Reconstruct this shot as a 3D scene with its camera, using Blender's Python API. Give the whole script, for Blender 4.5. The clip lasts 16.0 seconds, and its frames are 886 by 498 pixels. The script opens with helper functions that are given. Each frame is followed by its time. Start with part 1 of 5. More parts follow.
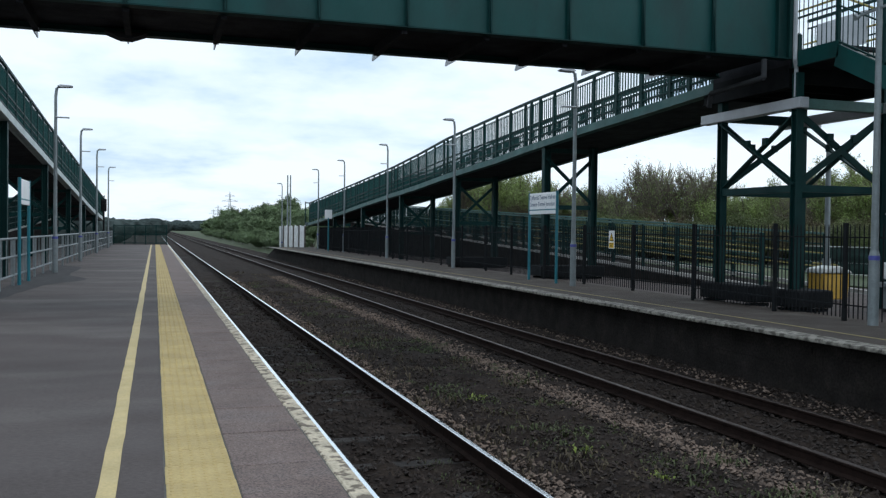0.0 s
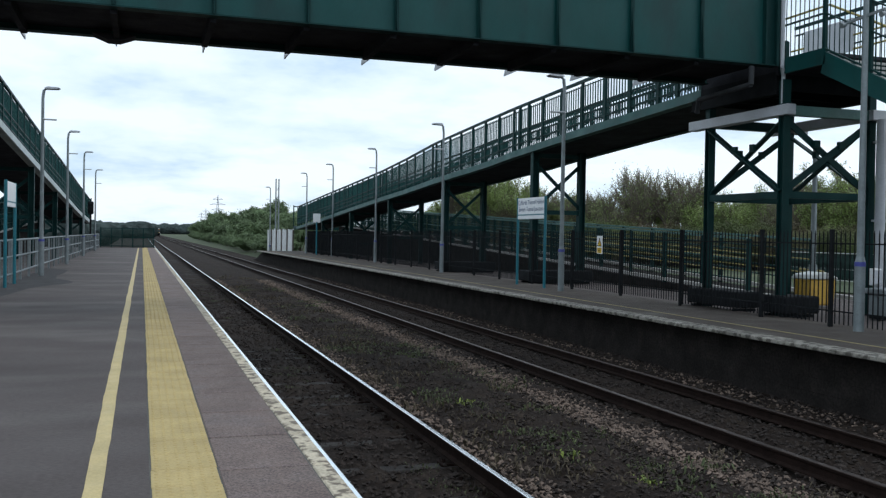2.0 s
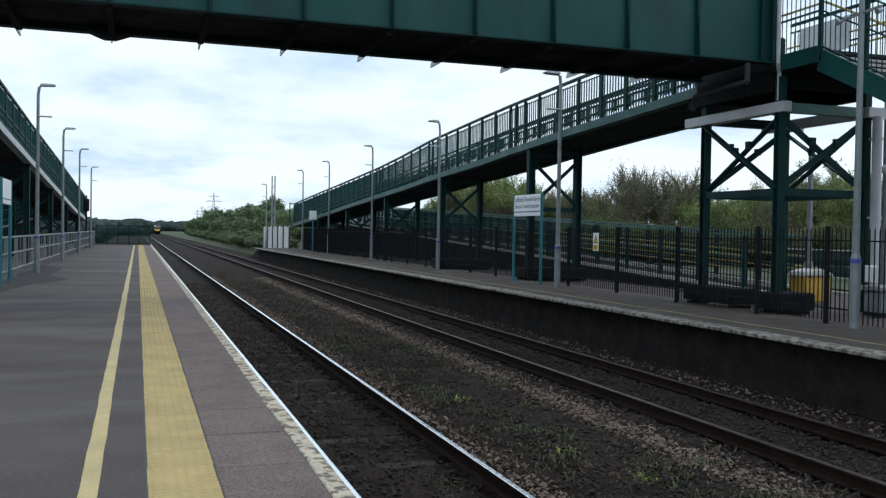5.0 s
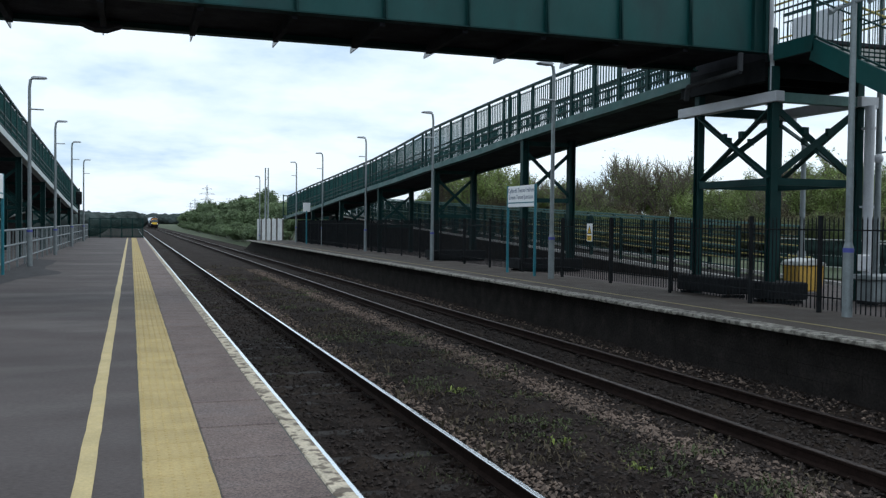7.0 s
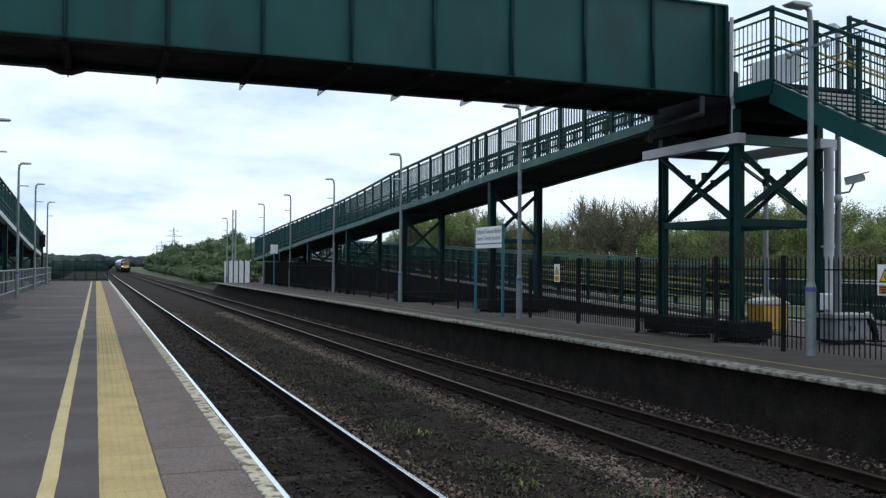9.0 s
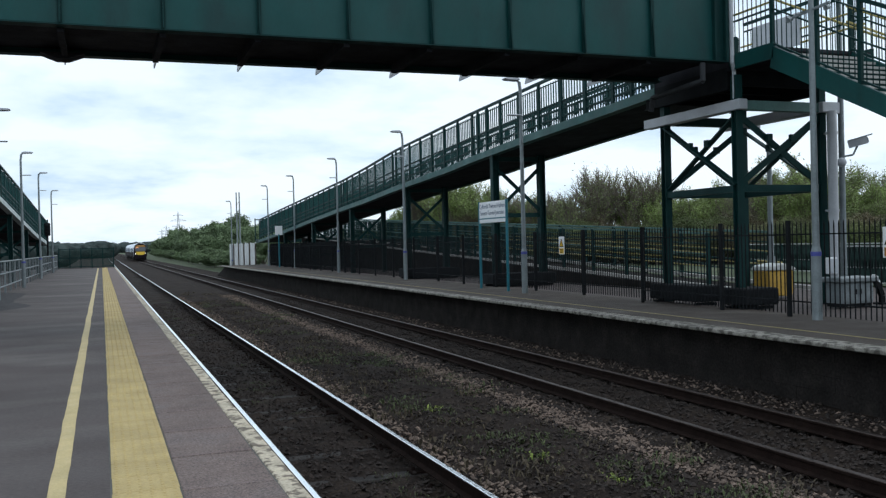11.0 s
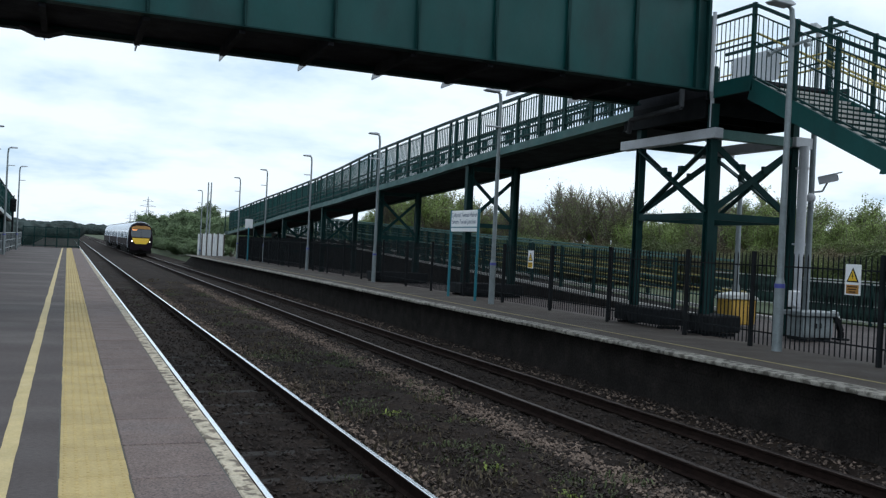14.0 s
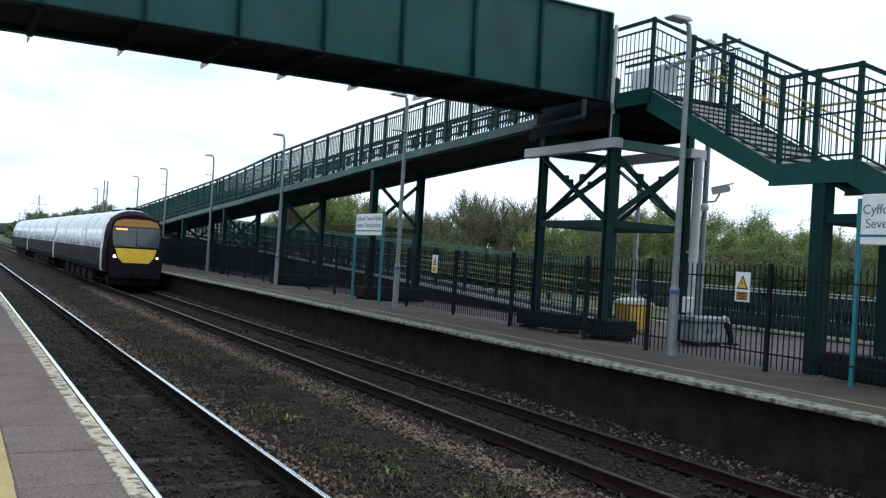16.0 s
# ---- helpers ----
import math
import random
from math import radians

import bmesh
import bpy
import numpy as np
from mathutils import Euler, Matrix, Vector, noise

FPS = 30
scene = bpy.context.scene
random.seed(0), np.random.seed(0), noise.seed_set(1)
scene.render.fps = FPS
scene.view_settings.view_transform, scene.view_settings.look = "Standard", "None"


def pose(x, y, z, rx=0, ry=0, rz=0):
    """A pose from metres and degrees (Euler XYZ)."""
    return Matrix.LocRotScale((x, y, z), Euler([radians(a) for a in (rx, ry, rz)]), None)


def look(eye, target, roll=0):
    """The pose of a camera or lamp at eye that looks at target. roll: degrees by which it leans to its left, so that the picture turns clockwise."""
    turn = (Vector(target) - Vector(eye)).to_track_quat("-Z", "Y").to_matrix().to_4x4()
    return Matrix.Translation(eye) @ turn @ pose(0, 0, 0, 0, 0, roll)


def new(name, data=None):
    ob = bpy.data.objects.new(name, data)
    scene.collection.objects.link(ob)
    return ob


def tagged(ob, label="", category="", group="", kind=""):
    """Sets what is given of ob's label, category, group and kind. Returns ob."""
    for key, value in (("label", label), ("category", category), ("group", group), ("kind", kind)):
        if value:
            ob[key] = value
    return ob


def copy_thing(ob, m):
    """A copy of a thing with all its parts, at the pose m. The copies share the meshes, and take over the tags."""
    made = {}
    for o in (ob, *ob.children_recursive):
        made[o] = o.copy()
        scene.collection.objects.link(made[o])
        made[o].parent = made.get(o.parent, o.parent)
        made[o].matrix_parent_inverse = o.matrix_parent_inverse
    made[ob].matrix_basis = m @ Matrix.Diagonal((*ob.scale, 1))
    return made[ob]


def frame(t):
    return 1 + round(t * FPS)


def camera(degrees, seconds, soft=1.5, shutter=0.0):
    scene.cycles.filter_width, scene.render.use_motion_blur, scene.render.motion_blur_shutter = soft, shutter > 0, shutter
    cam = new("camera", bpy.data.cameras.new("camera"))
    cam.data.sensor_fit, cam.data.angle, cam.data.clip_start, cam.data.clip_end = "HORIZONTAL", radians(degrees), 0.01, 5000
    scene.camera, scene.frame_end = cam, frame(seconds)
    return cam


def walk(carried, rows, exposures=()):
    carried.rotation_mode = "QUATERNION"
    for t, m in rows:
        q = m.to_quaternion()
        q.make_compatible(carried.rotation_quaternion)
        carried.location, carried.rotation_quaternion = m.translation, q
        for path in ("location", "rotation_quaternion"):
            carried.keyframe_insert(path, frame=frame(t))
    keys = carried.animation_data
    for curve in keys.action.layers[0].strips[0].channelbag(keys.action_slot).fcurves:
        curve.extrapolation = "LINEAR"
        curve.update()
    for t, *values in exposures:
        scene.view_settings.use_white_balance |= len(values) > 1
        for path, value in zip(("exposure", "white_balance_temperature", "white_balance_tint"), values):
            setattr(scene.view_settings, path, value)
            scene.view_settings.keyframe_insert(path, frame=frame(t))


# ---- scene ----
cam = camera(52.0, 16.0, soft=1.3, shutter=0.0)
EYE = (0.0, 0.0, 1.47)
TURNS = [
    (0.0, -17.62, -1.12, -0.70), (0.5, -18.01, -0.88, -0.65), (1.0, -18.28, -0.76, -0.73), (1.5, -18.70, -0.84, -0.74),
    (2.0, -18.35, -0.83, -0.97), (2.5, -18.07, -0.97, -1.47), (3.0, -17.96, -1.24, -1.52), (3.5, -18.27, -1.19, -1.63),
    (4.0, -18.27, -0.93, -1.34), (6.5, -18.97, -1.34, -0.61), (7.0, -18.97, -1.55, -0.66), (7.5, -19.02, -1.20, -0.73),
    (8.0, -19.31, -1.03, -0.96), (8.5, -19.52, -1.16, -0.90), (8.7, -20.19, -1.07, 0.02), (8.8, -20.25, -0.21, -0.15), (9.0, -20.93, 1.07, -0.39), (9.2, -20.74, 0.63, 0.28),
    (11.5, -20.60, -0.45, 1.44), (12.0, -20.13, -0.39, 1.03), (12.5, -19.80, -0.69, 0.82), (13.0, -19.02, -0.54, 0.69), (13.2, -18.11, -0.54, -0.85),
    (13.5, -20.32, 0.55, -1.28), (13.7, -21.37, 0.42, -2.26), (14.0, -22.50, -0.01, -2.79), (14.2, -22.23, 0.08, -1.90), (14.5, -22.44, 0.12, -1.01), (15.0, -24.12, 0.54, -2.17), (15.2, -24.54, 0.60, -2.10), (15.3, -24.88, 0.72, -2.95),
    (15.5, -25.99, 0.98, -4.19), (15.6, -27.05, 0.82, -3.40), (15.8, -28.08, 0.55, -3.20), (16.0, -28.53, 0.57, -3.49),
]
walk(cam, [(t, pose(EYE[0] + (0.0 if t < 8.7 else 0.03 if t < 10 else 0.05), EYE[1], EYE[2], 90 + p, r, y)) for t, y, p, r in TURNS],
     exposures=[(0.0, -0.02, 6250, 10.5), (14.0, -0.02, 6250, 10.5), (15.4, 0.03, 6240, 10.5), (16.0, 0.27, 6230, 10.5)])

# ---- light ----
SUN_TURN, SUN_RISE = radians(115), radians(48)
world = bpy.data.worlds.new("sky")
scene.world = world
world.use_nodes = True
wn, wl = world.node_tree.nodes, world.node_tree.links
wn.clear()
w_out = wn.new("ShaderNodeOutputWorld")
w_bg = wn.new("ShaderNodeBackground")
w_sky = wn.new("ShaderNodeTexSky")
w_sky.sky_type = "NISHITA"
w_sky.sun_disc = False
w_sky.sun_elevation, w_sky.sun_rotation = SUN_RISE, SUN_TURN
w_sky.air_density, w_sky.dust_density = 1.0, 1.5
w_co = wn.new("ShaderNodeTexCoord")
w_sep = wn.new("ShaderNodeSeparateXYZ")
w_add = wn.new("ShaderNodeMath")
w_add.operation, w_add.inputs[1].default_value = "ADD", 0.20
w_max = wn.new("ShaderNodeMath")
w_max.operation, w_max.inputs[1].default_value = "MAXIMUM", 0.06
w_dx, w_dy = wn.new("ShaderNodeMath"), wn.new("ShaderNodeMath")
w_dx.operation = w_dy.operation = "DIVIDE"
w_com = wn.new("ShaderNodeCombineXYZ")
w_noise = wn.new("ShaderNodeTexNoise")
w_noise.inputs["Scale"].default_value = 1.5
w_noise.inputs["Detail"].default_value = 6.0
w_noise.inputs["Roughness"].default_value = 0.55
w_ramp = wn.new("ShaderNodeValToRGB")
w_ramp.color_ramp.elements[0].position, w_ramp.color_ramp.elements[0].color = 0.31, (0.60, 0.80, 0.99, 1)
w_ramp.color_ramp.elements[1].position, w_ramp.color_ramp.elements[1].color = 0.56, (1.09, 1.20, 1.27, 1)
w_mid = w_ramp.color_ramp.elements.new(0.43)
w_mid.color = (0.88, 1.04, 1.15, 1)
w_scale = wn.new("ShaderNodeVectorMath")
w_scale.operation = "SCALE"
w_scale.inputs["Scale"].default_value = 0.10
w_mix = wn.new("ShaderNodeMix")
w_mix.data_type = "RGBA"
w_mix.inputs["Factor"].default_value = 0.86
wl.new(w_co.outputs["Generated"], w_sep.inputs[0])
wl.new(w_sep.outputs["Z"], w_add.inputs[0])
wl.new(w_add.outputs[0], w_max.inputs[0])
wl.new(w_sep.outputs["X"], w_dx.inputs[0])
wl.new(w_sep.outputs["Y"], w_dy.inputs[0])
wl.new(w_max.outputs[0], w_dx.inputs[1])
wl.new(w_max.outputs[0], w_dy.inputs[1])
wl.new(w_dx.outputs[0], w_com.inputs[0])
wl.new(w_dy.outputs[0], w_com.inputs[1])
wl.new(w_com.outputs[0], w_noise.inputs["Vector"])
wl.new(w_noise.outputs["Fac"], w_ramp.inputs["Fac"])
wl.new(w_sky.outputs[0], w_scale.inputs[0])
wl.new(w_scale.outputs[0], w_mix.inputs["A"])
wl.new(w_ramp.outputs[0], w_mix.inputs["B"])
wl.new(w_mix.outputs["Result"], w_bg.inputs["Color"])
w_bg.inputs["Strength"].default_value = 1.0
wl.new(w_bg.outputs[0], w_out.inputs[0])
sun = new("sun", bpy.data.lights.new("sun", "SUN"))
sun.data.energy, sun.data.angle, sun.data.color = 0.5, radians(20), (1.0, 0.96, 0.9)
sun.matrix_world = look((0, 0, 60), (0 - 60 * math.sin(SUN_TURN), 0 - 60 * math.cos(SUN_TURN), 60 - 60 * math.tan(SUN_RISE)))


# ---- materials ----
def mat(name, base, rough=0.6, metal=0.0, scale=6.0, vary=0.25, fine=80.0, fine_vary=0.15, bump=0.0, bump_scale=120.0,
        other=None, other_at=(0.52, 0.68), other_scale=2.0, per_object=0.0, stretch=(1, 1, 1), spec=0.5, local=False):
    """A painted or mineral surface: base colour with stains at two scales, a second colour in patches, and fine relief."""
    m = bpy.data.materials.new(name)
    m.use_nodes = True
    n, l = m.node_tree.nodes, m.node_tree.links
    b = n["Principled BSDF"]
    b.inputs["Metallic"].default_value = metal
    b.inputs["Specular IOR Level"].default_value = spec
    co = n.new("ShaderNodeTexCoord")
    geo = n.new("ShaderNodeNewGeometry")
    mp = n.new("ShaderNodeMapping")
    mp.inputs["Scale"].default_value = stretch
    l.new(geo.outputs["Position"], mp.inputs[0])
    if local:
        l.new(co.outputs["Object"], mp.inputs[0])

    def noise_at(sc, detail=4.0):
        t = n.new("ShaderNodeTexNoise")
        t.inputs["Scale"].default_value = sc
        t.inputs["Detail"].default_value = detail
        l.new(mp.outputs[0], t.inputs["Vector"])
        return t.outputs["Fac"]

    def ranged(fac, lo, hi, a=0.3, z=0.7):
        r = n.new("ShaderNodeMapRange")
        r.inputs["From Min"].default_value, r.inputs["From Max"].default_value = a, z
        r.inputs["To Min"].default_value, r.inputs["To Max"].default_value = lo, hi
        l.new(fac, r.inputs["Value"])
        return r.outputs[0]

    col = n.new("ShaderNodeRGB")
    col.outputs[0].default_value = (*base, 1)
    colour = col.outputs[0]
    if other:
        mx = n.new("ShaderNodeMix")
        mx.data_type = "RGBA"
        l.new(ranged(noise_at(other_scale, 8.0), 0, 1, *other_at), mx.inputs["Factor"])
        l.new(colour, mx.inputs["A"])
        mx.inputs["B"].default_value = (*other, 1)
        colour = mx.outputs["Result"]
    big = ranged(noise_at(scale), 1 - vary, 1 + vary)
    small = ranged(noise_at(fine, 2.0), 1 - fine_vary, 1 + fine_vary)
    mul = n.new("ShaderNodeMath")
    mul.operation = "MULTIPLY"
    l.new(big, mul.inputs[0])
    l.new(small, mul.inputs[1])
    value = mul.outputs[0]
    if per_object:
        info = n.new("ShaderNodeObjectInfo")
        m2 = n.new("ShaderNodeMath")
        m2.operation = "MULTIPLY"
        l.new(value, m2.inputs[0])
        l.new(ranged(info.outputs["Random"], 1 - per_object, 1 + per_object, 0, 1), m2.inputs[1])
        value = m2.outputs[0]
    sc = n.new("ShaderNodeVectorMath")
    sc.operation = "SCALE"
    l.new(colour, sc.inputs[0])
    l.new(value, sc.inputs["Scale"])
    l.new(sc.outputs[0], b.inputs["Base Color"])
    l.new(ranged(noise_at(scale * 2.3), max(0.02, rough - 0.1), min(1, rough + 0.1)), b.inputs["Roughness"])
    if bump:
        bp = n.new("ShaderNodeBump")
        bp.inputs["Strength"].default_value = bump
        bp.inputs["Distance"].default_value = 0.01
        l.new(noise_at(bump_scale, 3.0), bp.inputs["Height"])
        l.new(bp.outputs[0], b.inputs["Normal"])
    return m


def glow(name, colour, strength):
    m = bpy.data.materials.new(name)
    m.use_nodes = True
    b = m.node_tree.nodes["Principled BSDF"]
    b.inputs["Base Color"].default_value = (*colour, 1)
    b.inputs["Emission Color"].default_value = (*colour, 1)
    b.inputs["Emission Strength"].default_value = strength
    return m


M_TARMAC = mat("tarmac", (0.074, 0.0595, 0.0565), 0.85, scale=0.7, vary=0.16, fine=55, fine_vary=0.22, bump=0.5, bump_scale=140,
               other=(0.122, 0.104, 0.098), other_at=(0.52, 0.66), other_scale=0.6, stretch=(0.45, 0.8, 1))
M_TARMAC_FAR = mat("old brown tarmac", (0.057, 0.0435, 0.035), 0.9, scale=0.8, vary=0.2, fine=45, fine_vary=0.3, bump=0.5, bump_scale=120,
                   other=(0.085, 0.076, 0.068), other_at=(0.55, 0.7), other_scale=0.8)
M_PATCH = mat("fresh tarmac", (0.034, 0.032, 0.033), 0.9, scale=1.5, vary=0.15, fine=60, fine_vary=0.25, bump=0.5)
M_MORTAR = mat("grey joint mortar", (0.095, 0.09, 0.082), 0.9, scale=3, vary=0.25, fine=60, fine_vary=0.2, bump=0.3)
M_PAVER = mat("coping concrete", (0.152, 0.112, 0.100), 0.85, scale=1.6, vary=0.22, fine=75, fine_vary=0.5, bump=0.6, bump_scale=90, per_object=0.06,
              other=(0.115, 0.094, 0.090), other_scale=1.6)
M_EDGE = mat("worn white edge paint", (0.52, 0.45, 0.34), 0.8, scale=5, vary=0.2, fine=60, fine_vary=0.2, bump=0.5,
             other=(0.15, 0.120, 0.09), other_at=(0.50, 0.57), other_scale=9.0)
M_TACTILE = mat("yellow tactile concrete", (0.43, 0.325, 0.14), 0.8, scale=2.5, vary=0.12, fine=70, fine_vary=0.1, bump=0.3, per_object=0.05)
M_LINE = mat("yellow line paint", (0.52, 0.41, 0.20), 0.7, scale=3, vary=0.1, fine=60, fine_vary=0.1, bump=0.2)
M_FARLINE = mat("faded yellow line", (0.30, 0.24, 0.10), 0.8, scale=3, vary=0.2, fine=40)
M_DARKBRICK = mat("sooty brick", (0.022, 0.019, 0.0175), 0.95, scale=2, vary=0.3, fine=25, fine_vary=0.3, bump=0.6, bump_scale=40,
                  other=(0.030, 0.026, 0.023), other_scale=3, spec=0.1)
M_BALLAST = mat("ballast bed", (0.020, 0.0145, 0.012), 0.95, scale=1.4, vary=0.35, fine=30, fine_vary=0.6, bump=1.0, bump_scale=45,
                other=(0.033, 0.024, 0.018), other_at=(0.5, 0.66), other_scale=3, spec=0.1)
M_STONE = mat("ballast stone", (0.155, 0.112, 0.088), 0.9, scale=5, vary=0.6, fine=60, fine_vary=0.3)
M_STONE_DARK = mat("sooty ballast stone", (0.027, 0.0188, 0.015), 0.95, scale=9, vary=0.5, fine=60, fine_vary=0.3)
M_SLEEPER = mat("oily timber sleeper", (0.022, 0.018, 0.016), 0.95, scale=4, vary=0.3, fine=50, fine_vary=0.3, bump=0.5, per_object=0.15)
M_RAILHEAD = mat("polished rail steel", (0.88, 0.90, 0.93), 0.16, metal=1.0, scale=3, vary=0.05, fine=40, fine_vary=0.05)
M_RAILDULL = mat("dull rail steel", (0.13, 0.105, 0.095), 0.45, metal=1.0, scale=3, vary=0.1, fine=40, fine_vary=0.1)
M_RUST = mat("rusty rail web", (0.018, 0.011, 0.009), 0.95, scale=8, vary=0.3, fine=60, fine_vary=0.3, spec=0.08)
M_GREEN = mat("green gloss paint", (0.003, 0.056, 0.053), 0.5, scale=1.2, vary=0.18, fine=25, fine_vary=0.05, stretch=(1, 1, 0.5),
              other=(0.004, 0.043, 0.042), other_scale=1.5, spec=0.3)
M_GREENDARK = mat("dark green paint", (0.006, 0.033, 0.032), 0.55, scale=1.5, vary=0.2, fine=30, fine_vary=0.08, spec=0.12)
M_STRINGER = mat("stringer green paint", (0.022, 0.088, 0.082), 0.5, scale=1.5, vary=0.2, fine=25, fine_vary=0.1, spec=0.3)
M_GREENPALE = mat("faded green edge paint", (0.07, 0.17, 0.155), 0.5, scale=2, vary=0.15, fine=30, fine_vary=0.1)
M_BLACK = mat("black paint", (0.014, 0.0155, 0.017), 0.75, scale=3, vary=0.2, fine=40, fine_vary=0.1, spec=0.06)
M_SOFFIT = mat("dark steel", (0.027, 0.028, 0.033), 0.85, scale=1.5, vary=0.4, fine=30, fine_vary=0.2, spec=0.1)
M_GALV = mat("galvanised steel", (0.215, 0.245, 0.255), 0.55, metal=0.4, scale=5, vary=0.12, fine=40, fine_vary=0.08)
M_GREYBOX = mat("grey painted steel", (0.45, 0.47, 0.50), 0.45, scale=2, vary=0.12, fine=30, fine_vary=0.05)
M_TEAL = mat("teal paint", (0.012, 0.155, 0.20), 0.4, scale=3, vary=0.1, fine=30, fine_vary=0.05)
M_WHITE = mat("white enamel", (0.78, 0.79, 0.80), 0.4, scale=2, vary=0.05, fine=30, fine_vary=0.03)
M_WHITEFENCE = mat("weathered white boards", (0.62, 0.63, 0.63), 0.75, scale=2, vary=0.15, fine=30, fine_vary=0.1, per_object=0.08)
M_SIGNBLUE = mat("grey blue print", (0.10, 0.14, 0.22), 0.6, vary=0.05)
M_YELLOW = mat("yellow plastic", (0.48, 0.29, 0.04), 0.5, scale=4, vary=0.15, fine=30)
M_YELLOWRAIL = mat("yellow handrail", (0.33, 0.27, 0.07), 0.5, scale=6, vary=0.15)
M_PALERAIL = mat("pale handrail", (0.50, 0.52, 0.50), 0.4, scale=6, vary=0.15)
M_TREAD = mat("pale stair tread", (0.42, 0.41, 0.39), 0.8, scale=3, vary=0.15, fine=50, bump=0.3)
M_BLUEBAND = mat("blue band", (0.06, 0.07, 0.30), 0.5, vary=0.05)
M_GRASS = mat("rough grass", (0.044, 0.064, 0.024), 0.95, scale=0.4, vary=0.35, fine=14, fine_vary=0.4, bump=1.0, bump_scale=18,
              other=(0.072, 0.078, 0.034), other_scale=0.3)
M_YARD = mat("yard gravel", (0.088, 0.071, 0.067), 0.95, scale=0.5, vary=0.2, fine=20, fine_vary=0.25, bump=0.5)
M_LEAF = mat("spring leaf", (0.20, 0.265, 0.075), 0.7, scale=0.8, vary=0.35, fine=8, fine_vary=0.2, per_object=0.12, other=(0.18, 0.215, 0.09), other_scale=0.5)
M_SCRUB = mat("olive scrub leaf", (0.088, 0.118, 0.036), 0.8, scale=0.35, vary=0.3, fine=4, fine_vary=0.25, per_object=0.2,
              other=(0.110, 0.088, 0.046), other_at=(0.44, 0.58), other_scale=0.2)
M_TWIG = mat("grey brown twig", (0.135, 0.112, 0.088), 0.9, scale=3, vary=0.25, fine=30, fine_vary=0.2)
# sun-facing copy of the stringer green, with the light put into its pale colour
M_LITSTRING = mat("sunlit pale green paint", (0.42, 0.48, 0.48), 0.55, scale=1.5, vary=0.15, fine=20, fine_vary=0.08)
# leaf colour lightened and cooled to carry distance haze, as no volume is used
M_LEAFHAZY = mat("hazed hedge leaf", (0.145, 0.20, 0.10), 0.75, scale=0.5, vary=0.35, fine=5, fine_vary=0.25, per_object=0.15)
M_WEED = mat("weed leaf", (0.056, 0.070, 0.022), 0.7, scale=4, vary=0.35, fine=40, fine_vary=0.2)
M_WEEDYEL = mat("yellow weed leaf", (0.20, 0.25, 0.045), 0.6, scale=4, vary=0.3, fine=40)
M_DRY = mat("dry grass", (0.075, 0.058, 0.036), 0.9, scale=4, vary=0.3, fine=40)
M_BARK = mat("grey bark", (0.115, 0.095, 0.078), 0.9, scale=3, vary=0.25, fine=30, fine_vary=0.2)
# hedge green shifted to blue-grey: the air's haze is painted into the colour
M_FARLEAF = mat("hazed distant hedge", (0.050, 0.064, 0.062), 1.0, scale=0.05, vary=0.3, fine=0.6, fine_vary=0.4, spec=0.0)
M_MESHGREEN = mat("green mesh panel", (0.006, 0.036, 0.030), 0.7, scale=2, vary=0.2)
M_PYLON = mat("pylon steel", (0.27, 0.30, 0.34), 0.6, vary=0.05)
M_SILVER = mat("silver coach paint", (0.70, 0.76, 0.84), 0.34, scale=1.2, vary=0.08, fine=25, fine_vary=0.06, spec=0.6, local=True, other=(0.46, 0.50, 0.56), other_at=(0.52, 0.66), other_scale=0.7)
M_COACHGREY = mat("grey coach skirt", (0.050, 0.044, 0.045), 0.8, scale=1.0, vary=0.2, fine=25, fine_vary=0.08, spec=0.04, local=True)
M_PLUM = mat("dark plum paint", (0.012, 0.008, 0.011), 0.65, scale=2, vary=0.1, fine=25, fine_vary=0.05, spec=0.06, local=True)
M_COACHGLASS = mat("dark coach glass", (0.05, 0.06, 0.07), 0.06, vary=0.05, fine_vary=0.02, spec=0.7, local=True)
M_SIDEGLASS = mat("reflective tinted coach glass", (0.52, 0.58, 0.66), 0.2, metal=0.85, vary=0.05, fine_vary=0.02, local=True)
M_TRAINYELLOW = mat("warning yellow paint", (0.72, 0.45, 0.02), 0.4, scale=2, vary=0.1, local=True)
M_VISOR = mat("amber brown paint", (0.36, 0.17, 0.03), 0.4, scale=2, vary=0.1, local=True)
M_UNDER = mat("brake dust", (0.009, 0.0083, 0.008), 0.9, scale=4, vary=0.35, fine=40, fine_vary=0.2, spec=0.15, local=True)
M_HEADLAMP = glow("headlamp glow", (1.0, 0.96, 0.86), 12.0)
M_TAILLAMP = glow("day light glow", (1.0, 0.95, 0.85), 3.0)
M_DEST = glow("amber display", (1.0, 0.36, 0.10), 1.6)


# ---- building tools ----
def add_box(bm, c, s, turn=None):
    m = Matrix.LocRotScale(c, turn, s)
    return bmesh.ops.create_cube(bm, size=1, matrix=m)["verts"]


def add_bar(bm, p, q, w, h=None):
    """A square bar from p to q; w across, h upright."""
    p, q = Vector(p), Vector(q)
    d = q - p
    turn = d.to_track_quat("Y", "Z")
    bmesh.ops.create_cube(bm, size=1, matrix=Matrix.LocRotScale((p + q) / 2, turn, (w, d.length, h or w)))


def add_tube(bm, p, q, r1, r2=None, n=10):
    p, q = Vector(p), Vector(q)
    d = q - p
    m = Matrix.Translation((p + q) / 2) @ d.to_track_quat("Z", "Y").to_matrix().to_4x4()
    bmesh.ops.create_cone(bm, cap_ends=True, segments=n, radius1=r1, radius2=r1 if r2 is None else r2, depth=d.length, matrix=m)


